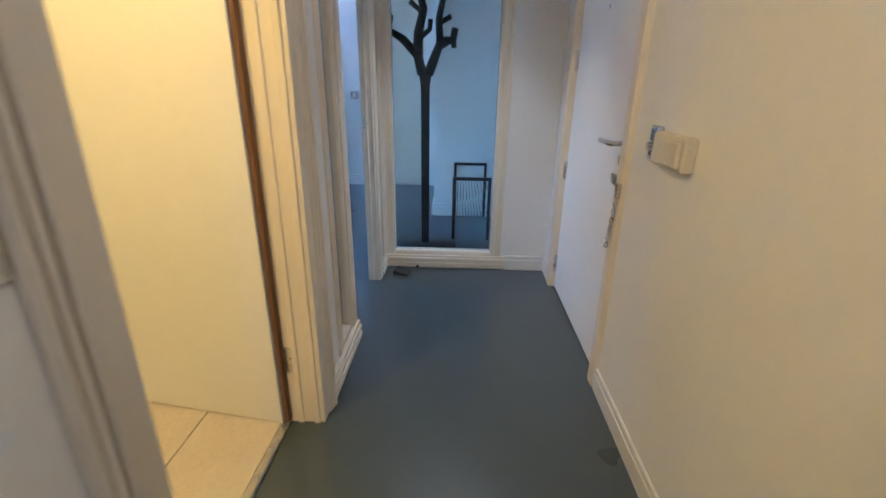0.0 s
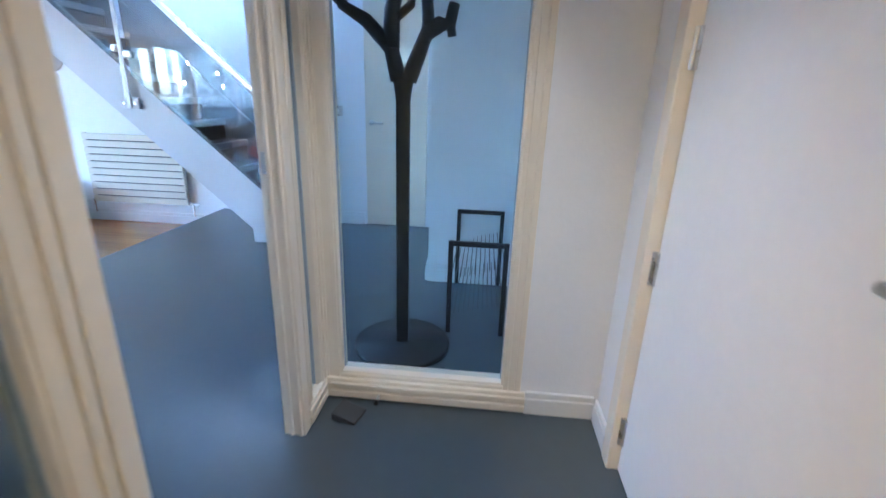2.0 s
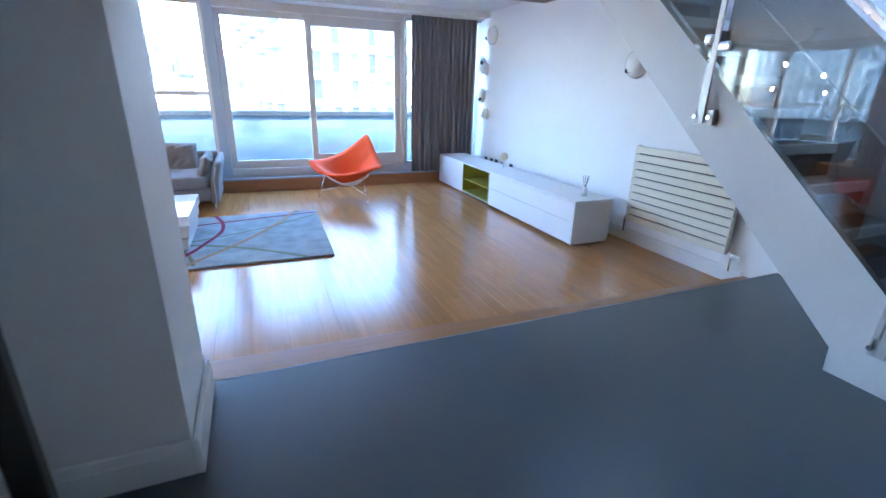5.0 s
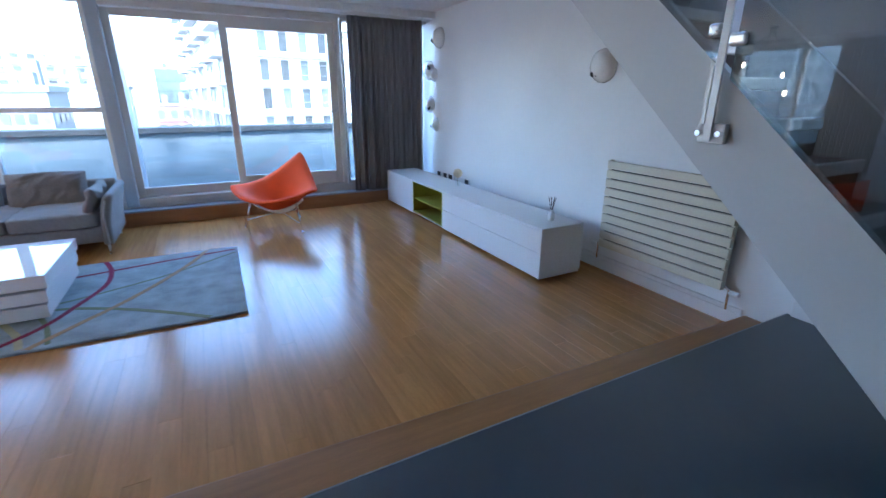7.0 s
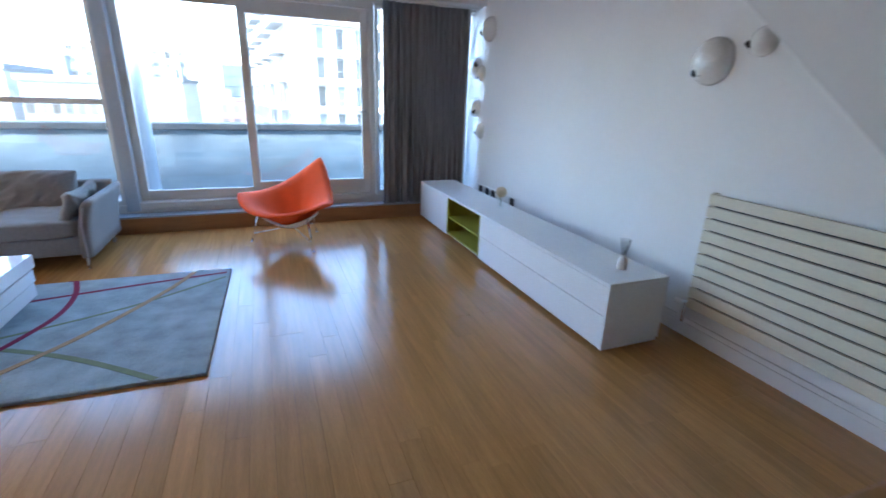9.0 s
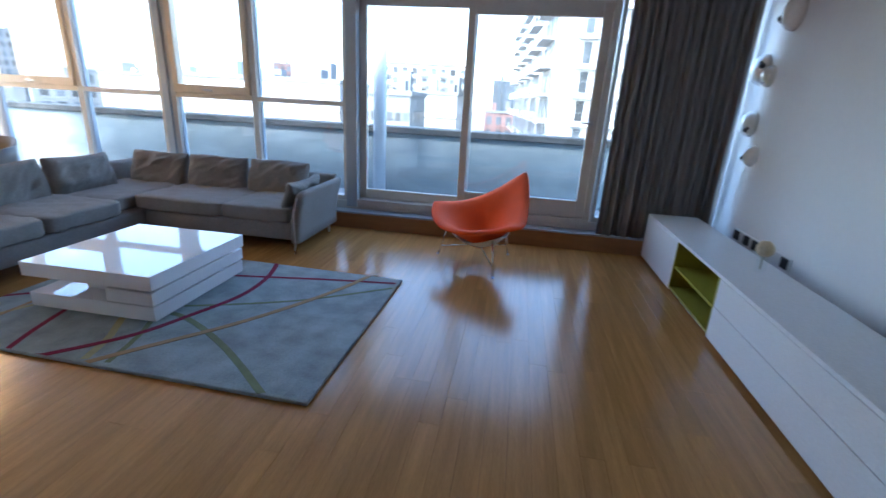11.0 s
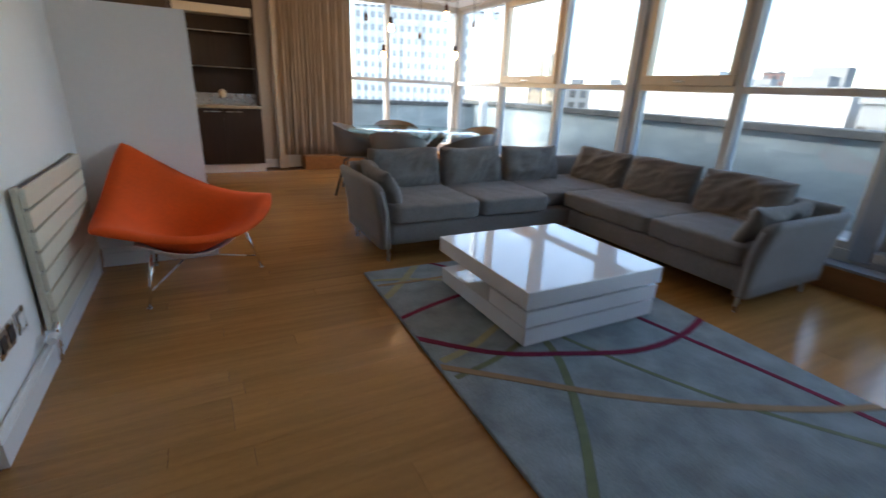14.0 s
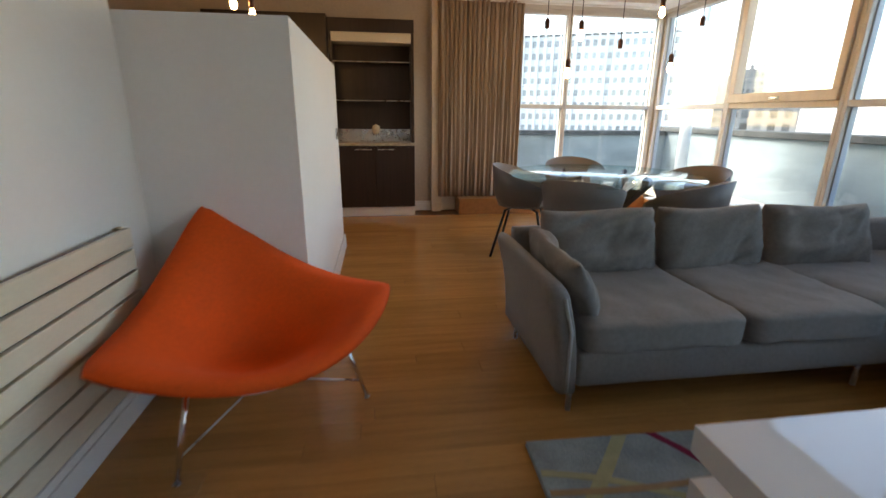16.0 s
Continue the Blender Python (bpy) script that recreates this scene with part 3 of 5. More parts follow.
# open white door leaf into the living room, hinged on the screen
leaf = thing("door_1", "white flush door standing open against the cloak corner", "door", (0.330, 2.950, 0), turn=170)
leaf["kind"] = "structure"
part("leaf", box(0, 0.655, -0.022, 0.022, 0.008, 2.04, 0.002), WALL, leaf)
lever(leaf, (0.585, -0.022, 0.98), 0, -0.12)
for hz in (0.2, 1.0, 1.8):
    part("hinge", rod([(-0.006, -0.02, hz), (-0.006, -0.02, hz + 0.09)], 0.006), STEEL, leaf)

# bathroom door with its lining
bath = thing("door_2", "cream flush bathroom door standing open inwards", "door", (0.285, 2.325, 0), turn=171)
bath["kind"] = "structure"
part("leaf", box(0.0, 0.72, -0.022, 0.022, 0.012, 2.03, 0.002), WALL, bath)
for hz in (0.22, 1.72):
    part("hinge", box(-0.012, 0.012, -0.034, -0.020, hz, hz + 0.10, 0.002), STEEL, bath)
for hz in (0.22, 1.72):
    part("hinge_plate", box(-0.05, -0.004, -0.016, -0.006, hz, hz + 0.10, 0.001), STEEL, bath)
# dark strip paints the shade of the gap between leaf and lining
part("seal", box(-0.022, -0.006, -0.010, 0.016, 0.012, 2.03, 0.002), JOINT, bath, "dark brown strip standing in for the shaded gap at the hinge side")
for y0, y1 in ((1.50, 1.56), (2.33, 2.385)):
    jamb(y0, y1, 0.29, 0.432, 2.08, TRIM)
for y0, y1 in ((1.435, 1.50), (2.385, 2.44)):
    bm = bmesh.new()
    add_box(bm, 0.42, 0.436, y0, y1, 0, 2.12, 0.003)
    for k in range(3):
        add_box(bm, 0.43, 0.442 + 0.005 * k, y0 + 0.003 + 0.018 * k, y0 + 0.015 + 0.018 * k, 0, 2.12, 0.004)
    structure("trim", bm, TRIM, "cream moulded architrave of the bathroom door", "architrave")
structure("trim", box(0.29, 0.436, 1.435, 2.44, 2.08, 2.13, 0.003), TRIM, "cream head lining of the bathroom door", "architrave")
plate = thing("light_switch", "brushed steel switch plate on the hall wall", "switch", (0.42, 1.387, 1.03))
part("plate", box(0, 0.008, -0.045, 0.045, -0.045, 0.045, 0.003), STEEL, plate)
part("rocker", box(0.008, 0.013, -0.012, 0.012, -0.02, 0.02, 0.002), WHITE, plate)

# entrance door
entry = thing("door_3", "white flush entrance door with steel furniture", "door", (1.515, 2.66, 0))
entry["kind"] = "structure"
part("leaf", box(0, 0.045, 0, 0.93, 0.008, 2.02, 0.002), WALL, entry)
for hz in (0.16, 0.73, 1.31):
    h = part("hinge", box(-0.008, 0.004, 0.918, 0.945, hz - 0.05, hz + 0.05, 0.001), STEEL, entry)
    part("knuckle", rod([(-0.010, 0.932, hz - 0.05), (-0.010, 0.932, hz + 0.05)], 0.006), STEEL, h)
lever(entry, (0.0, 0.048, 0.99), -90, -0.13)
bm = lathe([(0.022, 0), (0.022, 0.012), (0.018, 0.016)], 18)
bmesh.ops.transform(bm, matrix=pose(0, 0.055, 0.93, 0, -90, 0), verts=bm.verts[:])
part("keyhole", bm, STEEL, entry, "round steel lock cylinder", True)
part("letter_plate", box(-0.012, 0.0, 0.068, 0.135, 0.828, 0.866, 0.003), STEEL, entry)
part("spyhole", rod([(-0.006, 0.465, 1.497), (0.0, 0.465, 1.497)], 0.009), STEEL, entry)
chain = part("chain_mount", box(-0.052, -0.037, -0.075, -0.045, 0.81, 0.865, 0.003), STEEL, entry, "steel door chain mount")
for i in range(12):
    c = Vector((-0.047, -0.060 + 0.003 * i, 0.81 - i * 0.017))
    ring = [c + Vector((0.006 * math.sin(a) if i % 2 else 0, 0.006 * math.sin(a) if not i % 2 else 0, 0.012 * math.cos(a))) for a in [k * math.pi / 4 for k in range(9)]]
    part("link", rod(ring, 0.0026, 5), STEEL, chain)
for y0, y1 in ((2.60, 2.655), (3.595, 3.66)):
    structure("trim", box(1.478, 1.56, y0, y1, 0, 2.06, 0.004, 2), TRIM, "cream lining of the entrance door", "door lining")
structure("trim", box(1.478, 1.56, 2.655, 3.595, 2.025, 2.06, 0.004), TRIM, "cream head lining of the entrance door", "door lining")
structure("wall_east", box(1.57, 1.62, 2.60, 3.66, 0, 2.06), WALL, "dark landing side behind the entrance door")
# door entry phone
phone = thing("entry_phone", "cream wall-mounted door entry phone on a steel plate", "intercom", (1.50, 2.285, 1.02))
part("plate", box(-0.010, 0, 0.09, 0.165, -0.045, 0.06, 0.003), STEEL, phone, "brushed steel switch plate")
part("body", box(-0.036, 0, -0.12, 0.075, -0.04, 0.05, 0.008, 3), RAD, phone)
part("handset", box(-0.05, -0.036, -0.115, -0.01, -0.03, 0.04, 0.007, 3), RAD, phone)
part("knob", rod([(-0.03, 0.125, 0.0), (-0.010, 0.125, 0.0)], 0.012), STEEL, phone)
# small floor things in the hall
pad = thing("door_wedge", "small dark grey rubber door wedge on the floor", "door wedge", (0.545, 3.74, 0.0), turn=-14)
part("wedge", slab([(-0.05, 0.002), (0.05, 0.002), (0.05, 0.012), (-0.05, 0.03)], -0.045, 0.045, "y", 0.002), DARKG, pad)
stop = thing("door_stop", "little steel and rubber door stop on the skirting", "door stop", (0.64, 3.845, 0.03))
part("stem", rod([(0, 0, 0), (0, -0.045, 0)], 0.006), STEEL, stop)
part("tip", rod([(0, -0.045, 0), (0, -0.06, 0)], 0.009), BLACK, stop)
# the middle fitting is made up, to go with the added fill light
for x, y in ((1.35, 1.62), (0.88, 3.32), (1.34, -1.25)):
    dl = thing("downlight", "round recessed warm ceiling downlight", "downlight", (x, y, 2.25), "hall downlights")
    part("ring", lathe([(0.045, -0.006), (0.045, 0.0), (0.03, 0.0), (0.03, -0.004)], 24), STEEL, dl)
    part("lens", lathe([(0.011, -0.003), (0.011, -0.001)], 20), DOWNL, dl)

# inner white door at the back of the recess
inner = thing("door_4", "white flush inner door with a steel lever", "door", (-0.07, 6.47, 0))
inner["kind"] = "structure"
part("leaf", box(-0.009, 0.548, -0.03, 0.01, 0.006, 2.038, 0.002), RAD, inner)
lever(inner, (0.05, -0.03, 0.95), 0)
sw = thing("light_switch", "steel light switch on the back wall", "switch", (-0.33, 6.449, 1.04))
part("plate", box(-0.045, 0.045, -0.008, 0, -0.045, 0.045, 0.003), STEEL, sw)
part("rocker", box(-0.012, 0.012, -0.013, -0.008, -0.02, 0.02, 0.002), WHITE, sw)

# ---- coat stands ----


def coat_stand(place, turn, label):
    root = thing("coat_stand", label, "coat stand", place, "tree-shaped coat stands", turn)
    part("base", lathe([(0.225, 0.0), (0.235, 0.008), (0.235, 0.022), (0.228, 0.03), (0.0, 0.03)], 48), BLACK, root, "", True)
    stem = part("trunk", slab([(-0.029, 0.03), (0.029, 0.03), (0.030, 1.16), (0.045, 1.26), (-0.045, 1.26), (-0.030, 1.16)], -0.022, 0.022, "y", 0.006), BLACK, root)
    for pts in ([(-0.02, 1.24), (-0.05, 1.36), (-0.15, 1.46), (-0.24, 1.51), (-0.225, 1.60)],
                [(0.02, 1.24), (0.06, 1.34), (0.10, 1.44), (0.09, 1.58), (0.12, 1.72), (0.10, 1.80)],
                [(0.085, 1.42), (0.15, 1.455), (0.185, 1.46), (0.20, 1.53)],
                [(-0.05, 1.36), (-0.045, 1.50), (-0.01, 1.64), (-0.05, 1.78), (-0.03, 1.86)]):
        br = part("branch", rod([(x, 0, z) for x, z in pts], 0.02, 8, [0.036, 0.032, 0.027, 0.023, 0.020, 0.018][:len(pts)]), BLACK, root, "", True)
    for pts in ([(-0.235, 1.51), (-0.265, 1.535)], [(0.185, 1.46), (0.195, 1.41)], [(0.10, 1.56), (0.17, 1.60)], [(-0.03, 1.47), (0.03, 1.52), (0.035, 1.58)], [(-0.02, 1.62), (-0.10, 1.68)]):
        part("peg", rod([(x, 0, z) for x, z in pts], 0.018, 8), BLACK, root, "", True)
    return root


coat_stand((0.655, 4.285, 0), 6, "black tree-shaped coat stand behind the glass screen")
coat_stand((-0.88, 2.91, 0), 95, "black tree-shaped coat stand behind the open door")

# shoe rack
rack = thing("shoe_rack", "black metal shoe rack with sloping wire shelves", "shoe rack", (1.005, 4.80, 0))
for y in (-0.34, 0.34):
    bm = bmesh.new()
    for x0, x1, z0, z1 in ((-0.15, -0.126, 0, 0.505), (0.126, 0.15, 0, 0.505), (-0.126, 0.126, 0.481, 0.505)):
        add_box(bm, x0, x1, y - 0.012, y + 0.012, z0, z1, 0.002)
    part("end_frame", bm, BLACKM, rack)
for z0 in (0.10, 0.30):
    for k in range(12):
        x = -0.135 + k * 0.0245
        part("wire", rod([(x, -0.33, z0 + k * 0.007), (x, 0.33, z0 + k * 0.007)], 0.0025, 6), BLACKM, rack)

# ---- staircase ----
stairs = thing("staircase", "white staircase, stringers greyed for shade, with dark treads, glass balustrade and steel rail", "staircase", (0, 0, 0))
SL = 0.885


def string_poly():
    return [(-0.575, 0.0), (-0.845, 0.0), (-0.85, 0.115), (-3.05, 0.115 + 0.893 * 2.20), (-3.05, 2.42), (-2.92, 2.42), (-0.745, 0.44), (-0.575, 0.30)]


part("stringer", slab(string_poly(), 5.72, 5.76, "y", 0.003), STRING, stairs, "white steel stringer with shade put into its grey")
part("stringer", slab(string_poly(), 6.62, 6.66, "y", 0.003), STRING, stairs, "white steel stringer with shade put into its grey")
for i in range(11):
    x = -0.688 - i * 0.208
    z = 0.185 * (i + 1)
    part("riser", box(x - 0.220, x - 0.206, 5.762, 6.618, z - 0.005, z + 0.126, 0.002), TREAD, stairs, "dark brown riser")
    t = part("tread", box(x - 0.205, x - 0.018, 5.762, 6.618, z - 0.03, z, 0.003), TREAD, stairs, "dark brown timber tread")
    part("nosing", box(x - 0.017, x + 0.016, 5.762, 6.618, z - 0.055, z + 0.004, 0.008, 3), WHITE, t, "white tread nosing")


def baluster(x, z):
    p = part("post", box(x - 0.016, x + 0.016, 5.672, 5.684, z - 0.02, z + 0.98, 0.002), POSTS, stairs, "flat grey steel baluster")
    part("post_back", box(x - 0.05, x - 0.028, 5.690, 5.716, z + 0.0, z + 0.30, 0.004), POSTS, p)
    part("bracket", box(x - 0.055, x + 0.06, 5.690, 5.719, z - 0.03, z + 0.05, 0.003), POSTS, p)
    for dx in (-0.04, 0.045):
        part("bolt", rod([(x + dx, 5.668, z + 0.01), (x + dx, 5.70, z + 0.01)], 0.012, 12), CHROME, p)
    for zz in (0.37, 0.33):
        part("clamp", box(x - 0.07 if zz > 0.35 else x + 0.018, x - 0.018 if zz > 0.35 else x + 0.09, 5.664, 5.70, z + zz, z + zz + 0.05, 0.014, 3), STEEL, p)


baluster(-1.70, 1.055)
baluster(-0.66, 0.20)
baluster(-2.75, 1.98)
gp = [(-0.70, 0.42), (-1.66, 0.42 + SL * 0.96), (-1.66, 0.42 + SL * 0.96 + 0.72), (-0.70, 0.42 + 0.70)]
for dx in (0.0, -1.02):
    p = part("glass_panel", slab([(x + dx, z - dx * SL) for x, z in gp], 5.690, 5.700, "y"), BALUS, stairs, "tinted glass balustrade panel")
part("handrail", add_box(bmesh.new(), -2.35, 0.12, -0.022, 0.022, -0.014, 0.014, 0.004, 2, Matrix.Translation((-0.69, 5.694, 1.165)) @ Matrix.Rotation(math.atan(SL), 4, 'Y')), STEEL, stairs, "brushed steel handrail")

# ---- window wall ----


def bar(name, x0, x1, y0, y1, z0, z1, mat, parent, bev=0.004):
    return part(name, box(x0, x1, y0, y1, z0, z1, bev), mat, parent)


def glazed_bay(name, u0, u1, axis, at, transom=True, casement=False, left=0.03, right=0.03, label="", z0=0.06, z1=2.13):
    """One window bay; u runs along y (axis 'x') or x (axis 'y'); inside is on the positive side."""
    root = thing(name, label, "window")
    root["kind"] = "structure"

    def b(a0, a1, c0, c1, d0, d1, bev=0.004):
        return box(at + d0, at + d1, a0, a1, c0, c1, bev) if axis == "x" else box(a0, a1, at + d0, at + d1, c0, c1, bev)
    part("window_frame", b(u0, u0 + left, z0, z1, -0.04, 0.06), FRAMEW, root)
    part("window_frame", b(u1 - right, u1, z0, z1, -0.04, 0.06), FRAMEW, root)
    part("window_frame", b(u0 + left, u1 - right, z1 - 0.045, z1, -0.04, 0.058), FRAMEW, root)
    part("window_sill", b(u0 + left, u1 - right, z0, z0 + 0.05, -0.04, 0.058), FRAMEW, root)
    for g0, g1 in ((u0 + left, u0 + left + 0.012), (u1 - right - 0.012, u1 - right)):
        part("gasket", b(g0, g1, z0 + 0.05, z1 - 0.045, -0.03, 0.02, 0), FRAMEB, root)
    if transom:
        part("transom", b(u0 + left, u1 - right, 1.035, 1.085, -0.04, 0.058), FRAMEC if casement else FRAMEW, root)
        p = part("pane", b(u0 + left, u1 - right, z0 + 0.05, 1.035, -0.008, 0.0, 0), PANE, root)
        p.visible_shadow = False
        lo = 1.085
    else:
        lo = z0 + 0.05
    if casement:
        w = 0.065
        c = part("casement", b(u0 + left, u1 - right, lo, lo + 0.085, -0.01, 0.085, 0.006), FRAMEC, root, "cream timber opening casement")
        part("stile", b(u0 + left, u0 + left + w, lo + 0.085, z1 - 0.045, -0.01, 0.085, 0.006), FRAMEC, c)
        part("stile", b(u1 - right - w, u1 - right, lo + 0.085, z1 - 0.045, -0.01, 0.085, 0.006), FRAMEC, c)
        part("rail", b(u0 + left + w, u1 - right - w, z1 - 0.11, z1 - 0.045, -0.01, 0.085, 0.006), FRAMEC, c)
        m = (u0 + u1) / 2
        part("handle", b(m - 0.05, m + 0.05, lo + 0.025, lo + 0.045, 0.085, 0.11, 0.006), STEEL, c)
        p = part("pane", b(u0 + left + w, u1 - right - w, lo + 0.085, z1 - 0.11, -0.008, 0.0, 0), PANE, root)
    else:
        p = part("pane", b(u0 + left, u1 - right, lo, z1 - 0.045, -0.008, 0.0, 0), PANE, root)
    p.visible_shadow = False
    return root


YS = [-2.60, -1.35, -0.15, 0.95, 1.98, 3.02]
for i in range(5):
    l, r = (0.05 if i == 0 else 0.035), (0.06 if i == 4 else 0.035)
    if i == 2:
        r = 0.10
    if i == 3:
        l = 0.10
    glazed_bay(f"window_{i + 4}", YS[i], YS[i + 1], "x", GX, True, i in (1, 3), l, r, "floor-to-ceiling window bay with a pale frame and transom" if i not in (1, 3) else "window bay with a cream timber opening casement above a transom")
XS = [-6.60, -5.43, -4.30, -3.90]
for i in range(3):
    glazed_bay(f"window_{i + 9}", XS[i], XS[i + 1], "y", EY, True, False, 0.05 if i == 0 else 0.03, 0.03, "dining-end window bay with a pale frame and transom")
structure("trim", box(GX - 0.05, -6.60, EY - 0.05, -2.60, W, 2.16, 0.004), FRAMEW, "pale corner post between the window walls", "post")
for y0, y1 in ((0.93, 0.97), (3.02, 3.10)):
    structure("trim", box(GX - 0.05, GX + 0.09, y0 - 0.02, y1 + 0.02, 0.0, 2.16, 0.005), FRAMEB, "blue-grey metal structural mullion", "mullion")
# sliding doors
sl = thing("door_5", "white-framed sliding glass doors to the terrace", "door")
sl["kind"] = "structure"
bar("frame", GX - 0.06, GX + 0.09, 3.12, 5.56, 0.02, 0.085, FRAMEW, sl)
bar("frame", GX - 0.06, GX + 0.09, 3.12, 5.56, 2.07, 2.15, FRAMEW, sl)
bar("frame", GX - 0.06, GX + 0.09, 5.50, 5.56, 0.085, 2.07, FRAMEW, sl)
for y0, y1, dx in ((3.12, 4.29, -0.03), (4.20, 5.50, 0.03)):
    s = part("sash", box(GX + dx - 0.025, GX + dx + 0.025, y0, y0 + 0.075, 0.09, 2.065, 0.004), FRAMEW, sl, "white sliding sash")
    bar("stile", GX + dx - 0.025, GX + dx + 0.025, y1 - 0.085, y1, 0.09, 2.065, FRAMEW, s)
    bar("rail", GX + dx - 0.025, GX + dx + 0.025, y0 + 0.075, y1 - 0.085, 0.09, 0.19 if dx < 0 else 0.26, FRAMEW, s)
    bar("rail", GX + dx - 0.025, GX + dx + 0.025, y0 + 0.075, y1 - 0.085, 1.99 if dx < 0 else 1.93, 2.065, FRAMEW, s)
    p = part("pane", box(GX + dx - 0.004, GX + dx + 0.004, y0 + 0.075, y1 - 0.085, 0.19 if dx < 0 else 0.26, 1.99 if dx < 0 else 1.93), PANE, sl)
    p.visible_shadow = False
lever(sl, (GX + 0.056, 5.44, 1.02), 90, -0.10)
glazed_bay("window_12", 5.58, 6.72, "x", GX, False, False, 0.03, 0.03, "fixed window beside the sliding doors, half behind the curtain")
# raised timber ledge under the windows
structure("trim", box(-6.50, -6.46, EY + 0.35, TVY - 0.001, W, -0.045, 0.003), OAKRISER, "honey timber riser under the windows", "ledge")
structure("trim", box(GX - 0.02, -6.46, EY + 0.35, TVY - 0.001, -0.045, -0.025, 0.003), LEDGE, "blue-grey ledge in front of the windows", "ledge")
structure("trim", box(GX - 0.06, GX + 0.07, EY, TVY, -0.025, 0.06, 0.003), FRAMEW, "pale upstand under the glazing", "ledge")
structure("trim", box(-6.46, -4.126, -2.33, -2.29, W, -0.03, 0.003), OAKRISER, "honey timber riser under the dining windows", "ledge")
structure("trim", box(-6.46, -4.126, EY + 0.05, -2.29, -0.03, -0.012, 0.003), OAKEDGE, "honey timber ledge under the dining windows", "ledge")
structure("trim", box(-4.126, -4.09, EY + 0.05, -2.29, W, -0.012, 0.003), OAKRISER, "honey timber end of the dining ledge", "ledge")
structure("trim", box(-6.60, -3.90, EY - 0.05, EY + 0.06, -0.2, 0.06, 0.003), FRAMEW, "pale upstand under the dining glazing", "ledge")
structure("trim", box(GX - 0.15, GX - 0.06, EY - 0.1, TVY + 0.1, -0.4, 0.05), CONC, "rendered base of the window wall", "wall")
structure("trim", box(GX - 0.06, GX + 0.1, EY - 0.05, TVY, 2.13, 2.30), FRAMEW, "pale head of the window wall", "trim")
structure("trim", box(-6.62, -3.90, EY - 0.06, EY + 0.08, 2.13, 2.30), FRAMEW, "pale head of the dining windows", "trim")

# curtains
ct = thing("curtain", "floor-length charcoal curtain drawn beside the terrace doors", "curtain", (-6.46, 5.62, -0.02), turn=90)
part("cloth", curtain_bm(1.0, 2.16, 14, 0.05, 3), CURTG, ct, "", True)
ct2 = thing("curtain", "floor-length pleated beige curtain beside the dining windows", "curtain", (-4.83, -2.47, -0.01))
part("cloth", curtain_bm(0.97, 2.18, 19, 0.042, 8), CURTB, ct2, "", True)
tr1 = tagged(mesh_object("curtain_rail", box(-6.48, -6.44, 5.55, 6.74, 2.14, 2.16, 0.003), WHITE), "white curtain track under the ceiling edge", "curtain rail")
tr2 = tagged(mesh_object("curtain_rail", box(-6.5, -3.85, -2.49, -2.45, 2.155, 2.175, 0.003), WHITE), "white curtain track over the dining windows", "curtain rail")

# ---- radiators ----


def radiator(place, turn, length, height, slats, label, dep=0.085):
    """Flat horizontal slats; local x along, local -y towards the room, z up from the base."""
    root = thing("radiator", label, "radiator", place, "flat panel radiators", turn)
    pitch = height / slats
    for i in range(slats):
        part("slat", box(0, length, -dep, -dep + 0.02, i * pitch + 0.005, (i + 1) * pitch - 0.005, 0.004, 2), RAD, root)
    # dark sheet behind the slats, its colour standing in for shade in the gaps
    part("back_panel", box(0.01, length - 0.01, -dep + 0.023, -dep + 0.032, 0.01, height - 0.01), DARKG, root)
    for x in (0.0, length - 0.03):
        part("header", box(x, x + 0.03, -dep + 0.021, -dep + 0.045, 0.0, height, 0.004), RAD, root)
    for x in (0.12, length - 0.15):
        part("bracket", box(x, x + 0.03, -dep + 0.033, 0.0, height - 0.12, height - 0.03, 0.003), RAD, root)
    for x, s in ((-0.035, 1), (length + 0.035, -1)):
        v = part("valve", rod([(x + s * 0.03, -0.05, 0.03), (x, -0.05, 0.02), (x, -0.05, -0.06)], 0.011, 12), CHROME, root, "chrome and white valve")
        part("valve_cap", rod([(x, -0.05, 0.0), (x - s * 0.018, -0.05, 0.0), (x - s * 0.02, -0.05, 0.0), (x - s * 0.065, -0.05, 0.0)], 0.017, 14, [0.011, 0.013, 0.019, 0.016]), WHITE, v)
        part("pipe", rod([(x, -0.05, -0.06), (x, -0.045, -0.12)], 0.008, 8), CHROME, v)
    return root


radiator((-3.105, TVY, 0.02), 0, 1.045, 0.715, 10, "cream flat-slatted radiator on the white wall below the stairs")
radiator((-2.17, 2.115, -0.035), -90, 0.94, 0.58, 7, "cream flat-slatted radiator behind the orange chair", 0.06)

# ---- sideboard ----
tv = thing("sideboard", "long low matt white sideboard with an open olive compartment", "sideboard", (-6.40, 6.06, W))
L, D, H = 3.295, 0.43, 0.445
part("top", box(0, L, 0, D, H - 0.022, H, 0.002), MATTW, tv)
part("base", box(0.02, L - 0.02, 0.02, D, 0.03, 0.05), MATTW, tv)
part("plinth", box(0.06, L - 0.06, 0.06, D - 0.04, 0.0, 0.03), GASKET, tv)
part("back", box(0, L, D - 0.015, D, 0.05, H - 0.022), MATTW, tv)
for x0, x1 in ((0, 0.018), (L - 0.018, L)):
    part("side_panel", box(x0, x1, 0.0, D - 0.015, 0.03, H - 0.022), MATTW, tv)
part("door", box(0.02, 0.86, 0.0, 0.018, 0.033, H - 0.025, 0.0015), MATTW, tv)
cub = part("compartment", box(0.865, 0.88, 0.0, D - 0.016, 0.05, H - 0.022), LIME, tv, "olive lime open compartment")
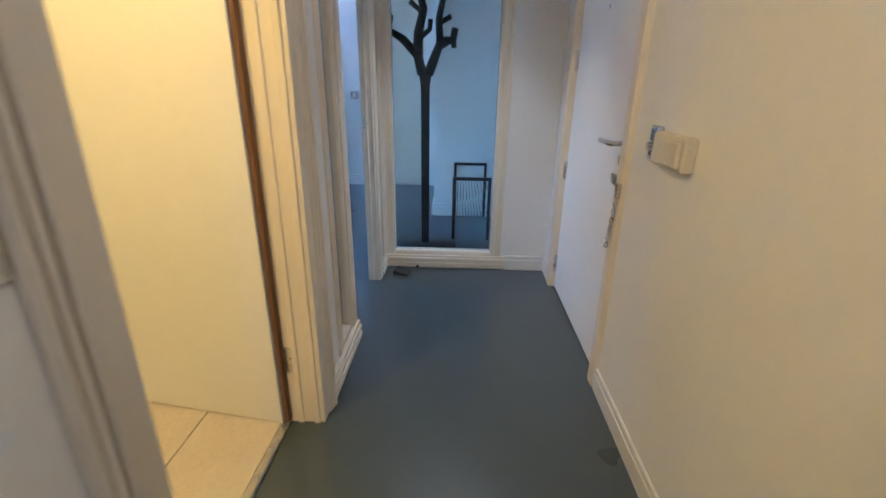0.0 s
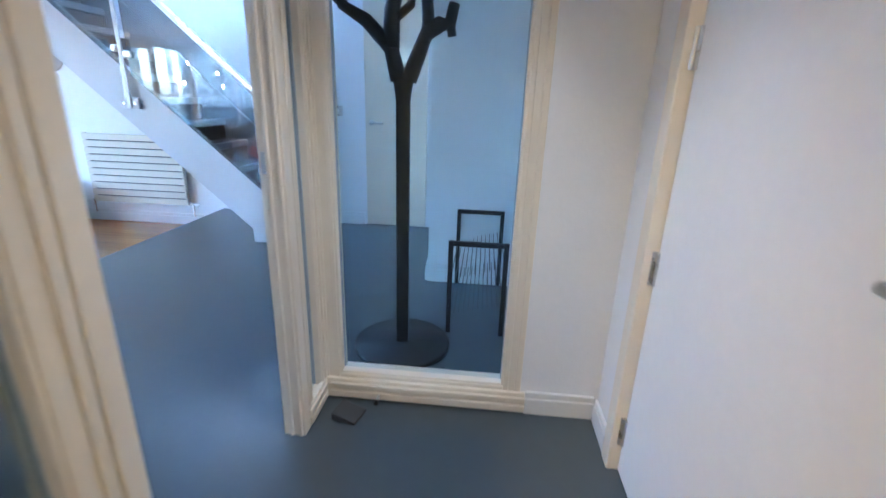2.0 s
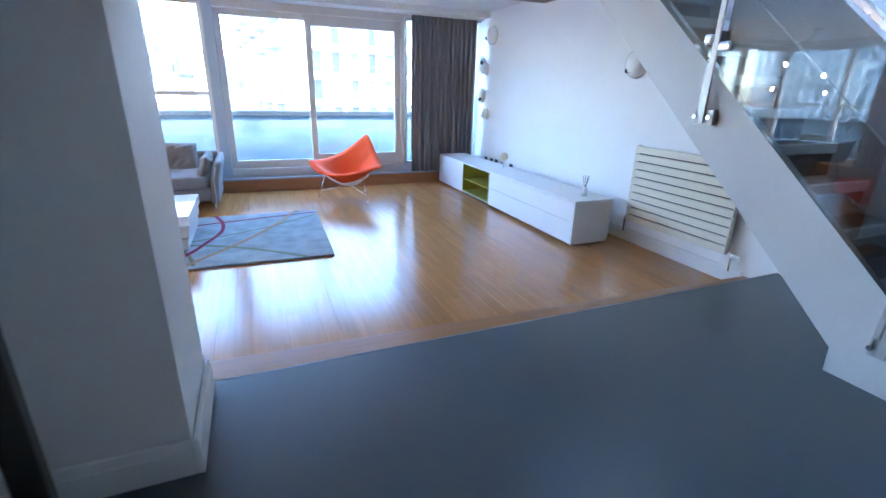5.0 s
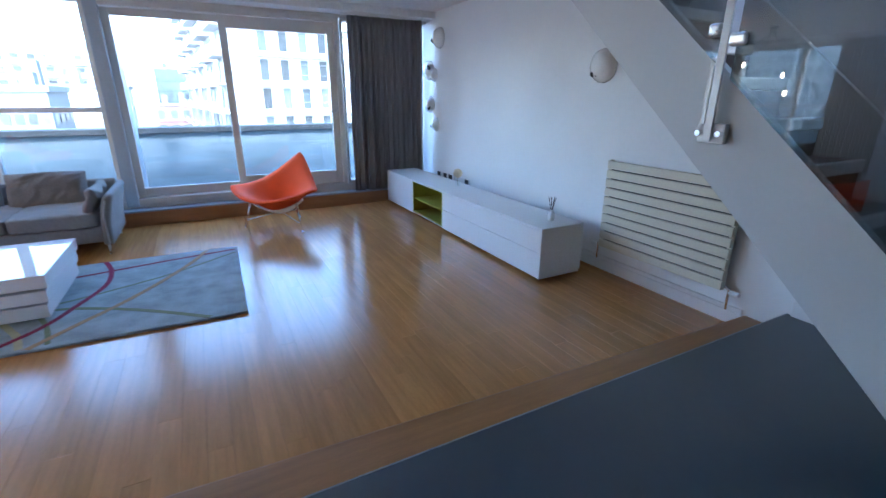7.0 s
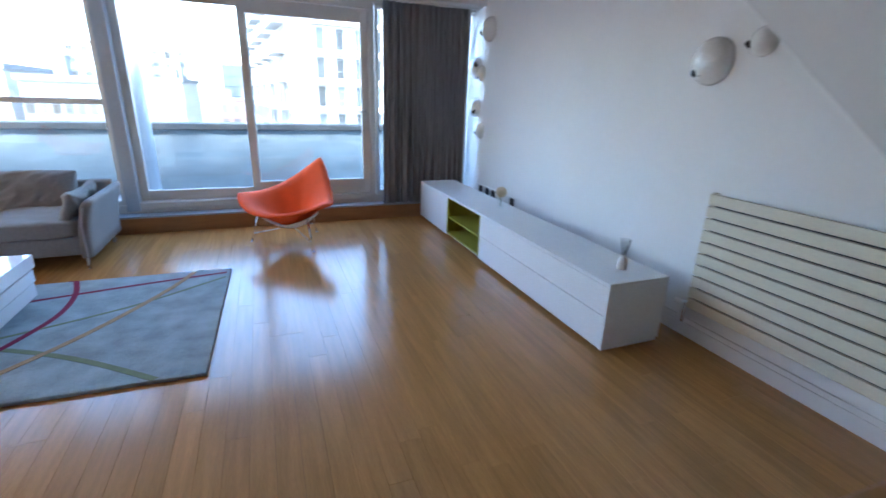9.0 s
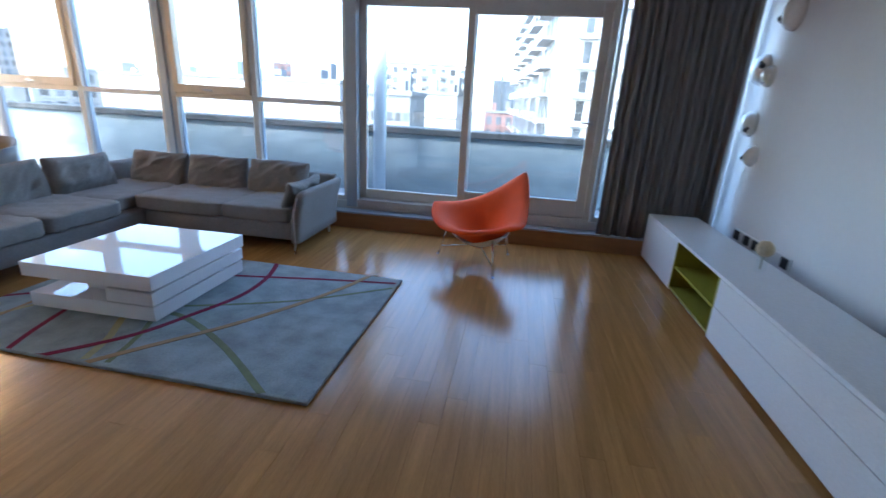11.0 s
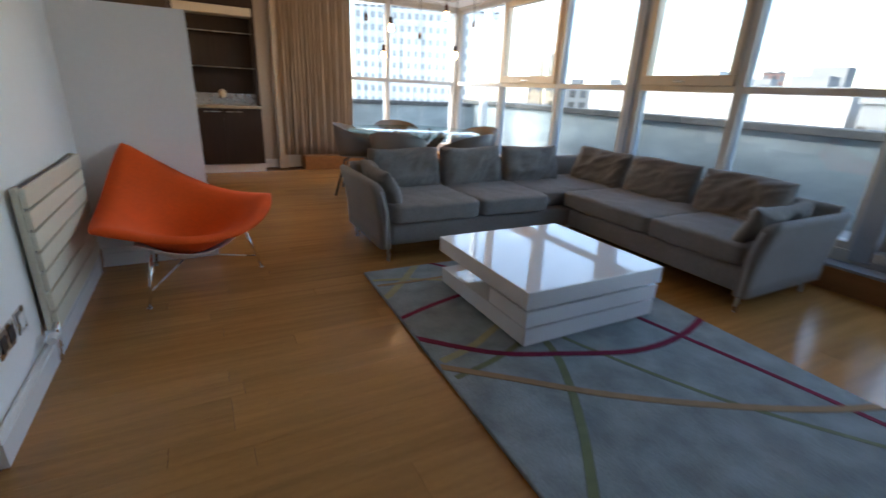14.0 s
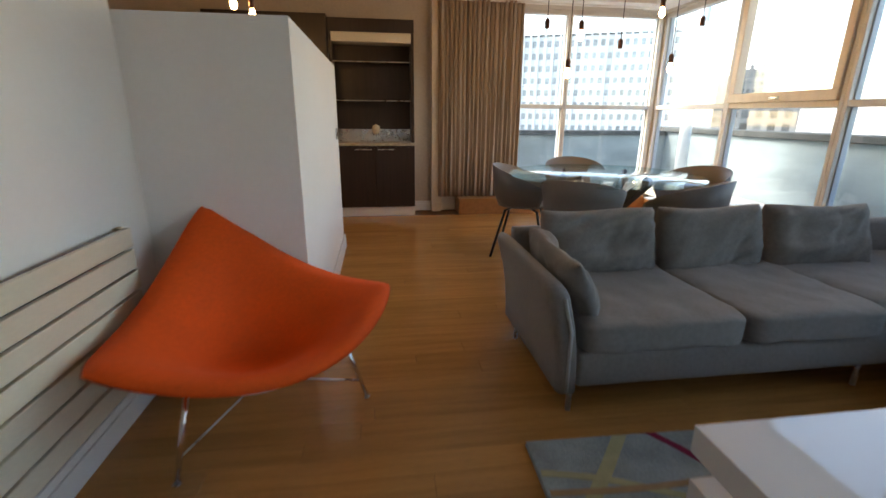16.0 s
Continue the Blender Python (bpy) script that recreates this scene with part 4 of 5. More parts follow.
part("divider", box(1.62, 1.635, 0.0, D - 0.016, 0.05, H - 0.022), LIME, cub)
part("shelf", box(0.88, 1.62, 0.01, D - 0.016, 0.215, 0.23), LIME, cub)
part("floor_board", box(0.88, 1.62, 0.002, D - 0.016, 0.0505, 0.066), LIME, cub)
part("back_board", box(0.88, 1.62, D - 0.03, D - 0.0155, 0.066, H - 0.023), LIME, cub)
for z0, z1 in ((0.033, 0.24), (0.2445, H - 0.025)):
    part("drawer", box(1.64, L - 0.02, 0.0, 0.018, z0, z1, 0.0015), MATTW, tv)
# things on the sideboard
vase = thing("reed_diffuser", "small glass reed diffuser on the sideboard", "reed diffuser", (-3.29, 6.30, W + 0.445))
part("bottle", lathe([(0.026, 0), (0.028, 0.004), (0.028, 0.06), (0.014, 0.075), (0.014, 0.09)], 20), PORC, vase, "clear glass bottle", True)
for i in range(7):
    a = i * 0.9
    part("reed", rod([(0, 0, 0.05), (0.03 * math.cos(a), 0.03 * math.sin(a), 0.19)], 0.0022, 5), BLACKM, vase)
fv = thing("vase", "small glass vase with a round cream dried flower", "vase", (-4.90, 6.33, W + 0.445))
g = part("glass", lathe([(0.03, 0), (0.032, 0.004), (0.03, 0.07), (0.024, 0.09)], 20), PANE, fv, "", True)
bmf = bmesh.new()
bmesh.ops.create_icosphere(bmf, subdivisions=3, radius=0.05)
for v in bmf.verts:
    v.co *= 1 + 0.12 * noise.noise(v.co * 60)
bmesh.ops.translate(bmf, vec=(0, 0, 0.15), verts=bmf.verts[:])
part("flower_head", bmf, FLOWER, fv, "round cream dried flower head")
part("stem", rod([(0, 0, 0.02), (0, 0, 0.12)], 0.003, 5), OLIVE, fv)
sock = thing("socket_strip", "dark steel socket strip on the wall behind the sideboard", "socket", (-5.60, TVY - 0.001, 0.17))
part("plate", box(-0.64, 0.26, -0.01, 0, -0.05, 0.05, 0.003), WHITE, sock)
for i, x in enumerate((-0.57, -0.39, -0.24, -0.08, 0.19)):
    part("outlet", box(x - 0.045, x + 0.045, -0.016, -0.010, -0.04, 0.04, 0.003), BLACKM if i != 3 else STEEL, sock)

# ---- wall lamps: folded porcelain-like shells ----


def shell_lamp(x, z, r, turn, label="white glazed shell-shaped wall lamp"):
    root = thing("wall_lamp", label, "wall lamp", (x, TVY, z), "shell wall lamps")
    prof = [(r * math.cos(a) * 1.0, r * 0.75 * math.sin(a)) for a in [k * math.pi / 2 / 8 for k in range(9)]]
    bm = lathe(prof, 24)
    for v in bm.verts:
        v.co *= 1 + 0.03 * noise.noise(v.co * 14 + Vector((x, z, 0)))
    bmesh.ops.transform(bm, matrix=pose(0, 0, 0, 0, turn, 0) @ pose(0, 0, 0, 90, 0, 0), verts=bm.verts[:])
    part("shell", bm, PORC, root, "", True)
    a = radians(turn)
    # black balls on the shell paint the shaded insides of its holes
    for k, size in ((0.0, 0.20), (0.42, 0.13)):
        d = Vector((-math.cos(a + k) * 0.80, -0.50, -math.sin(a + k) * 0.55)) * r
        bm = bmesh.new()
        bmesh.ops.create_uvsphere(bm, u_segments=10, v_segments=6, radius=r * size)
        bmesh.ops.translate(bm, vec=d, verts=bm.verts[:])
        part("opening", bm, BLACKM, root, "black ball standing in for the dark inside of a lamp opening", True)


for x, z, r, tn in ((-6.17, 1.92, 0.125, 20), (-6.47, 1.54, 0.125, 200), (-6.33, 1.48, 0.085, 80), (-6.44, 1.10, 0.11, 120), (-6.28, 0.84, 0.09, 30), (-3.33, 1.44, 0.13, 60), (-3.06, 1.52, 0.075, 10)):
    shell_lamp(x, z, r, tn)

# ---- orange lounge chairs ----


def bez_tri(u, v, w):
    T, Lc, R = Vector((0, -0.63, 0.805)), Vector((-0.56, 0.04, 0.46)), Vector((0.56, 0.04, 0.46))
    LR, TL, TR = Vector((0, 0.56, 0.215)), Vector((-0.35, -0.33, 0.36)), Vector((0.35, -0.33, 0.36))
    p = u * u * T + v * v * Lc + w * w * R + 2 * v * w * LR + 2 * u * v * TL + 2 * u * w * TR
    k = max(27 * u * v * w, 0.0) ** 1.9
    p.z -= k * 0.215
    p.y -= k * 0.05
    return p


def shell_mesh(thick, drop, n=26, inset=0.0, rim=0.0):
    bm = bmesh.new()
    tops, bots = {}, {}
    for i in range(n + 1):
        for j in range(n + 1 - i):
            k = n - i - j
            u, v, w = i / n, j / n, k / n
            c = inset
            u, v, w = u * (1 - c) + c / 3, v * (1 - c) + c / 3, w * (1 - c) + c / 3
            # round the three corners
            q = 1 - 0.07 * (max(u, v, w) ** 12)
            u, v, w = (a * q + (1 - q) / 3 for a in (u, v, w))
            p = bez_tri(u, v, w)
            e = 0.002
            du = bez_tri(u + e, v - e, w) - bez_tri(u - e, v + e, w)
            dv = bez_tri(u, v + e, w - e) - bez_tri(u, v - e, w + e)
            nm = du.cross(dv).normalized()
            if nm.z < 0:
                nm = -nm
            edge = 1 - min(1.0, min(i, j, k) / 2.0)
            tops[i, j] = bm.verts.new(p + nm * (thick * (1 - 0.58 * edge ** 2) - drop))
            bots[i, j] = bm.verts.new(p - nm * drop)
    for i in range(n):
        for j in range(n - i):
            for g, flip in ((tops, False), (bots, True)):
                t = (g[i, j], g[i + 1, j], g[i, j + 1])
                bm.faces.new(t[::-1] if flip else t)
                if i + j < n - 1:
                    t = (g[i + 1, j], g[i + 1, j + 1], g[i, j + 1])
                    bm.faces.new(t[::-1] if flip else t)
    rimv = [(i, 0) for i in range(n + 1)] + [(n - j, j) for j in range(1, n + 1)] + [(0, n - j) for j in range(1, n)]
    for a, b in zip(rimv, rimv[1:] + rimv[:1]):
        bm.faces.new((tops[a], tops[b], bots[b], bots[a]))
    return bm


def lounge_chair(place, turn, label):
    root = thing("lounge_chair", label, "chair", place, "orange lounge chairs", turn)
    part("seat", shell_mesh(0.046, 0.004), ORANGE, root, "seamless orange wool seat", True)
    part("shell", shell_mesh(0.010, 0.028, 26, 0.42), SHELL, root, "white moulded underside", True)
    hub = Vector((0, -0.08, 0.165))
    for foot, top in (((-0.36, 0.09, 0.0), (-0.28, 0.05, 0.30)), ((0.36, 0.09, 0.0), (0.28, 0.05, 0.30)), ((0.0, -0.46, 0.0), (0.0, -0.37, 0.375))):
        f, t = Vector(foot), Vector(top)
        leg = part("leg", rod([f + Vector((0, 0, 0.004)), t], 0.0085, 10), CHROME, root, "chrome rod leg", True)
        part("strut", rod([f.lerp(t, 0.28), hub], 0.0042, 8), STEEL, leg, "", True)
        part("glide", lathe([(0.012, 0), (0.012, 0.006)], 12, foot), STEEL, leg)
    return root


lounge_chair((-5.73, 4.48, W), -132, "orange wool triangular lounge chair by the terrace doors")
lounge_chair((-2.73, 1.40, W), 34, "orange wool triangular lounge chair in front of the radiator")

# ---- corner sofa ----
sofa = thing("corner_sofa", "large grey upholstered corner sofa with loose cushions on slim steel legs", "sofa", (0, 0, 0))
SB, SZ = W + 0.12, W
part("frame", box(-6.30, -3.90, 0.72, 1.50, SB, SB + 0.15, 0.025, 3), SOFA, sofa, "", True)
part("frame", box(-6.30, -5.47, 1.505, 2.93, SB, SB + 0.15, 0.025, 3), SOFA, sofa, "", True)


def panel(length, h, thick, lean, front=0):
    """A rounded upholstered panel standing along local x, curving outwards (local -y); front -1 or 1 rounds that end's top corner."""
    bm = bmesh.new()
    n, rings = 30, []
    for i in range(n + 1):
        x = length * 0.5 * (1 - math.cos(math.pi * i / n))
        to_end = (length - x) if front > 0 else x
        f = max(0.0, 1 - to_end / 0.08) if front else 0.0
        top = h - 0.07 * (1 - math.sqrt(max(1 - f * f, 0.0)))
        e = min(x, length - x)
        t = thick / 2 * (0.45 + 0.55 * math.sqrt(min(e / 0.03, 1.0)))
        ring = []
        for k in range(11):
            a = math.pi * k / 10
            ring.append((x, -t * math.cos(a), top - thick / 2 + thick / 2 * math.sin(a)))
        for z in (0.7, 0.45, 0.2, 0.0):
            ring.append((x, t, z * (top - thick / 2)))
        for z in (0.0, 0.2, 0.45, 0.7):
            ring.append((x, -t, z * (top - thick / 2)))
        rings.append([bm.verts.new((px, py - lean * (pz / h) ** 2.2, pz)) for px, py, pz in ring])
    m = len(rings[0])
    for a, b in zip(rings, rings[1:]):
        for k in range(m):
            bm.faces.new((a[k], a[(k + 1) % m], b[(k + 1) % m], b[k]))
    bm.faces.new(rings[0])
    bm.faces.new(rings[-1][::-1])
    return bm


def set_part(name, bm, mat, parent, m, label="", smooth=True):
    bmesh.ops.transform(bm, matrix=m, verts=bm.verts[:])
    return part(name, bm, mat, parent, label, smooth)


ARM = 0.46
set_part("arm", panel(0.80, ARM, 0.085, 0.075, 1), SOFA, sofa, pose(-3.87, 0.70, SB - 0.02, 0, 0, 90))
part("piping", rod([(-3.862, 1.502, SB - 0.01), (-3.86, 1.504, SB + 0.25), (-3.825, 1.500, SB + ARM - 0.075)], 0.008, 8), PIPING, sofa, "pale piping on the arm edge", True)
set_part("arm", panel(0.86, ARM, 0.085, 0.075, -1), SOFA, sofa, pose(-5.46, 2.955, SB - 0.02, 0, 0, 180))
part("piping", rod([(-5.458, 2.965, SB - 0.01), (-5.456, 2.967, SB + 0.25), (-5.456, 3.00, SB + ARM - 0.075)], 0.008, 8), PIPING, sofa, "pale piping on the arm edge", True)
set_part("back", panel(2.46, ARM + 0.02, 0.075, 0.03), SOFA, sofa, pose(-6.32, 0.70, SB - 0.02, 0, 0, 0))
set_part("back", panel(2.30, ARM + 0.02, 0.075, 0.03), SOFA, sofa, pose(-6.33, 2.98, SB - 0.02, 0, 0, -90))
seat_z = SB + 0.15 + 0.066
for i, (cx, cy, sx, sy) in enumerate(((-4.262, 1.13, 0.70, 0.79), (-4.935, 1.13, 0.655, 0.79), (-5.77, 1.075, 1.02, 0.67), (-5.86, 1.84, 0.81, 0.87), (-5.86, 2.595, 0.81, 0.655))):
    set_part("seat_cushion", soft_box(sx, sy, 0.15, 24, 0.14, i + 1, 0.009, 11.0, 0.0), SOFA, sofa, pose(cx, cy, seat_z))
for i, (cx, cy, a, tl) in enumerate(((-4.265, 0.86, 0, -16), (-4.90, 0.85, 2, -14), (-5.54, 0.86, -2, -17), (-6.14, 1.15, -90, -16), (-6.15, 1.80, -88, -15), (-6.15, 2.46, -92, -17))):
    set_part("back_cushion", pillow(0.63 if i > 2 else 0.605, 0.365, 0.18, i + 11, 44), (PILLOWG if i < 3 else PILLOW), sofa, pose(cx, cy, seat_z + 0.185, 0, 0, a) @ pose(0, 0, 0, 90 - tl, 0, 0), "taupe grey back cushion")
set_part("arm_cushion", pillow(0.58, 0.26, 0.10, 31, 34), PILLOW, sofa, pose(-3.945, 1.16, seat_z + 0.16, 0, 0, 90) @ pose(0, 0, 0, 112, 0, 0), "taupe grey arm cushion")
set_part("arm_cushion", pillow(0.58, 0.26, 0.10, 32, 34), PILLOW, sofa, pose(-5.80, 2.865, seat_z + 0.15, 0, 0, 180) @ pose(0, 0, 0, 112, 0, 0), "taupe grey arm cushion")
for x, y in ((-3.895, 1.46), (-3.86, 0.84), (-5.49, 2.95), (-6.24, 2.94), (-5.48, 1.52), (-6.22, 0.80), (-4.7, 0.80), (-5.25, 1.45)):
    part("leg", rod([(x, y, W), (x, y, SB + 0.01)], 0.011, 10), STEEL, sofa, "slim steel leg", True)

# ---- rug ----
rug = thing("rug", "blue-grey tufted rug with red, ochre and olive lines", "rug", (-3.655, 1.645, W), turn=-1.6 + 90)
RL, RW, RZ = 2.32, 1.545, 0.022
part("rug_body", box(0, RL, 0, RW, 0.0, RZ, 0.007, 2), RUG, rug)


def rug_line(ctrl, width, mat, z):
    """A thin inlaid band along a smooth curve; control points in metres on the rug."""
    pts = []
    n = 28
    for s in range(len(ctrl) - 1):
        p0, p1, p2, p3 = (Vector((*ctrl[max(min(s + k, len(ctrl) - 1), 0)], 0)) for k in (-1, 0, 1, 2))
        for i in range(n if s < len(ctrl) - 2 else n + 1):
            t = i / n
            pts.append(0.5 * ((2 * p1) + (-p0 + p2) * t + (2 * p0 - 5 * p1 + 4 * p2 - p3) * t * t + (-p0 + 3 * p1 - 3 * p2 + p3) * t ** 3))
    bm = bmesh.new()
    rows = []
    for i, p in enumerate(pts):
        d = (pts[min(i + 1, len(pts) - 1)] - pts[max(i - 1, 0)]).normalized()
        nn = Vector((-d.y, d.x, 0)) * width / 2
        a, b = p + nn, p - nn
        for q in (a, b):
            q.x, q.y = min(max(q.x, 0.004), RL - 0.004), min(max(q.y, 0.004), RW - 0.004)
        rows.append([bm.verts.new((q.x, q.y, zz)) for q, zz in ((a, RZ - 0.004), (a, RZ + z), (b, RZ + z), (b, RZ - 0.004))])
    for a, b in zip(rows, rows[1:]):
        for k in range(3):
            bm.faces.new((a[k], a[k + 1], b[k + 1], b[k]))
    part("line", bm, mat, rug)


def on_rug(*pts):
    c, s = math.cos(radians(88.4)), math.sin(radians(88.4))
    out = []
    for x, y in pts:
        dx, dy = x + 3.655, y - 1.645
        out.append((dx * c + dy * s, -dx * s + dy * c))
    return out


rug_line(on_rug((-3.60, 2.50), (-3.90, 2.78), (-4.20, 2.92), (-4.55, 3.04), (-4.90, 3.03), (-5.24, 2.93)), 0.035, RED, 0.003)
rug_line(on_rug((-4.70, 2.20), (-4.80, 2.60), (-4.885, 3.036), (-4.97, 3.50), (-5.04, 3.98)), 0.028, RED, 0.0025)
rug_line(on_rug((-3.60, 2.33), (-3.85, 2.24), (-4.30, 2.12), (-4.9, 1.95)), 0.03, RED, 0.002)
rug_line(on_rug((-3.62, 2.78), (-3.85, 2.97), (-4.15, 3.22), (-4.50, 3.45), (-4.90, 3.66), (-5.30, 3.80)), 0.035, GOLD, 0.0035)
rug_line(on_rug((-3.60, 3.74), (-3.78, 3.52), (-3.93, 3.32), (-4.08, 3.08), (-4.18, 2.86), (-4.22, 2.6)), 0.036, OLIVE, 0.002)
rug_line(on_rug((-4.30, 2.80), (-4.37, 2.99), (-4.48, 3.25), (-4.62, 3.52), (-4.95, 3.98)), 0.022, OLIVE, 0.0015)
rug_line(on_rug((-3.62, 2.06), (-3.68, 2.03), (-3.85, 1.85), (-4.02, 1.65)), 0.045, LEMON, 0.0015)
rug_line(on_rug((-3.66, 1.80), (-3.85, 1.85), (-4.10, 1.96), (-4.4, 2.10)), 0.028, LEMON, 0.0018)
rug_line(on_rug((-3.66, 1.885), (-3.88, 1.90), (-4.10, 1.90), (-4.5, 1.88)), 0.024, GOLD, 0.0022)
rug_line(on_rug((-4.10, 1.62), (-4.22, 1.80), (-4.30, 2.0)), 0.03, RED, 0.0012)
rug_line(on_rug((-3.65, 2.75), (-3.85, 2.69), (-4.02, 2.60), (-4.4, 2.4)), 0.04, LEMON, 0.0012)
rug_line(on_rug((-3.65, 2.88), (-3.84, 2.84), (-4.03, 2.776), (-4.4, 2.6)), 0.03, OLIVE, 0.0010)

# ---- coffee table ----
tab = thing("coffee_table", "square high-gloss white coffee table of three stacked slabs", "coffee table", (-4.445, 2.432, W + RZ))
part("top", box(-0.44, 0.44, -0.425, 0.425, 0.228, 0.315, 0.004, 2), GLOSSW, tab, "glossy white top slab")
part("middle_slab", box(-0.45, 0.42, 0.10, 0.405, 0.125, 0.205, 0.004, 2), GLOSSW, tab)
part("bottom_slab", box(-0.47, 0.40, -0.45, 0.385, 0.015, 0.105, 0.004, 2), GLOSSW, tab)
for z0, z1 in ((0.0, 0.016), (0.104, 0.126), (0.204, 0.229)):
    part("spacer", box(-0.30, 0.30, 0.13, 0.35, z0, z1), RAD, tab)
part("core", box(-0.25, 0.25, -0.20, 0.09, 0.104, 0.229), GLOSSW, tab)

# ---- dining table and chairs ----
dt = thing("dining_table", "round clear glass dining table on a crossed black base", "dining table", (-4.84, -0.28, W))
top = part("tabletop", lathe([(0.70, 0.720), (0.705, 0.726), (0.70, 0.734)], 64), TABLEG, dt, "clear glass top", True)
for a in (35, 125, 215, 305):
    c, s = math.cos(radians(a)), math.sin(radians(a))
    part("leg", rod([(c * 0.38, s * 0.38, 0.0), (0, 0, 0.36)], 0.05, 4, [0.045, 0.055]), BLACKM, dt)
    part("arm", rod([(0, 0, 0.36), (c * 0.36, s * 0.36, 0.721)], 0.05, 4, [0.055, 0.04]), BLACKM, dt)


def tub_shell(n=40):
    """A bucket shell: back and arms in one sweep, open in front."""
    bm = bmesh.new()
    rows = []
    for i in range(n + 1):
        a = -2.35 + 4.70 * i / n
        f = math.cos(a / 2.35 * math.pi / 2) ** 0.8 if abs(a) < 2.35 else 0
        hi = 0.585 + 0.20 * f
        ring = []
        for z, r in ((0.43, 0.17), (0.455, 0.24), (0.53, 0.27), ((0.53 + hi) / 2, 0.285), (hi, 0.30)):
            ring.append((math.sin(a) * r, -math.cos(a) * r * 0.98, z))
        rows.append(ring)
    vo = [[bm.verts.new(p) for p in r] for r in rows]
    vi = [[bm.verts.new((p[0] * 0.955, p[1] * 0.955, p[2] + (0.006 if k < 1 else 0))) for k, p in enumerate(r)] for r in rows]
    m = len(rows[0])
    for i in range(n):
        for k in range(m - 1):
            bm.faces.new((vo[i][k], vo[i + 1][k], vo[i + 1][k + 1], vo[i][k + 1]))
            bm.faces.new((vi[i][k + 1], vi[i + 1][k + 1], vi[i + 1][k], vi[i][k]))
        bm.faces.new((vo[i][m - 1], vo[i + 1][m - 1], vi[i + 1][m - 1], vi[i][m - 1]))
        bm.faces.new((vi[i][0], vi[i + 1][0], vo[i + 1][0], vo[i][0]))
    for e in (0, n):
        for k in range(m - 1):
            bm.faces.new((vo[e][k], vo[e][k + 1], vi[e][k + 1], vi[e][k]))
    return bm


def tub_chair(place, turn):
    root = thing("dining_chair", "warm grey moulded tub chair on black legs at the glass table", "chair", place, "chairs round the dining table", turn)
    part("backrest", tub_shell(), CHAIRG, root, "", True)
    part("seat", lathe([(0.17, 0.425), (0.232, 0.435), (0.235, 0.448), (0.20, 0.452), (0.0, 0.445)], 32), CHAIRG, root, "", True)
    for sx in (-1, 1):
        for sy in (-1, 1):
            part("leg", rod([(sx * 0.25, sy * 0.24, 0), (sx * 0.15, sy * 0.14, 0.40), (sx * 0.06, sy * 0.06, 0.425)], 0.012, 10), BLACKM, root, "", True)
    root.scale = (0.94, 0.94, 0.97)
    return root


dc = tub_chair((-4.37, -0.72, W), 65)
for x, y, tn in ((-4.53, 0.06, 142), (-5.22, 0.17, 214), (-5.02, -1.19, -8), (-5.70, -0.44, -76)):
    copy_thing(dc, pose(x, y, W, 0, 0, tn))

# ---- pendant lamp ----


def pendant_cluster(name, hook, bulbs, label):
    root = thing(name, label, "pendant lamp", hook)
    part("ceiling_rose", lathe([(0.06, -0.03), (0.065, 0.0)], 24), BLACKM, root)
    for dx, dy, dz, lit in bulbs:
        cord = part("cord", rod([(0, 0, -0.03)] + [(dx * k / 8, dy * k / 8, -0.03 - 0.19 * math.sin(math.pi * k / 8) ** 0.8) for k in range(1, 8)] + [(dx, dy, -0.015), (dx, dy, dz + 0.10)], 0.0035, 6), BLACKM, root, "thin black cord", True)
        hold = part("lampholder", lathe([(0.012, 0.035), (0.018, 0.04), (0.02, 0.085), (0.010, 0.105)], 14, (dx, dy, dz)), COPPER, root, "dark copper lampholder", True)
        part("bulb", lathe([(0.004, -0.036), (0.014, -0.032), (0.021, -0.018), (0.022, -0.004), (0.015, 0.02), (0.011, 0.036)], 16, (dx, dy, dz)), BULB if lit else PANE, hold, "glowing filament bulb", True)
    return root


HK = (-4.95, -0.55, CEIL)
BL = [(-5.34, -0.60, 1.72), (-4.62, -0.60, 1.27), (-5.47, -0.60, 1.325), (-5.69, -0.60, 1.60), (-4.68, -0.55, 1.53), (-4.44, -0.62, 1.545), (-5.03, -0.60, 1.42)]
pendant_cluster("pendant_lamp", HK, [(x - HK[0], y - HK[1], z - HK[2], k not in (3, 5, 6)) for k, (x, y, z) in enumerate(BL)], "spider pendant lamp with bare bulbs over the dining table")
HK2 = (-2.2, -0.7, CEIL)
pendant_cluster("pendant_lamp", HK2, [(-0.013, 0.10, 1.665 - CEIL, True), (-0.13, 0.10, 1.60 - CEIL, True)], "pendant lamp with bare warm bulbs over the kitchen")

# ---- kitchen units ----
ku = thing("kitchen_unit", "dark wenge dresser unit with open shelves and a stone worktop", "cabinet", (-3.56, -2.60, W))
UW, UD = 0.90, 0.32
part("plinth", box(0.0, UW, 0.0, UD - 0.03, 0, 0.11), WHITE, ku, "white plinth")
part("body", box(0, UW, 0, UD - 0.02, 0.11, 0.81), WENGE, ku)
for x0, x1 in ((0.003, 0.448), (0.452, 0.897)):
    d = part("door", box(x0, x1, UD - 0.019, UD, 0.113, 0.80, 0.002), WENGE, ku)
    part("handle", box((x1 - 0.22 if x0 < 0.1 else x0 + 0.03), (x1 - 0.03 if x0 < 0.1 else x0 + 0.22), UD + 0.001, UD + 0.02, 0.765, 0.777, 0.003), STEEL, d)
part("worktop", box(-0.01, UW + 0.01, 0, UD + 0.015, 0.812, 0.845, 0.004, 2), STONE, ku, "beige stone worktop")
part("splashback", box(0.03, UW - 0.03, 0.012, 0.03, 0.846, 0.985), STEEL, ku, "pale stone splashback")
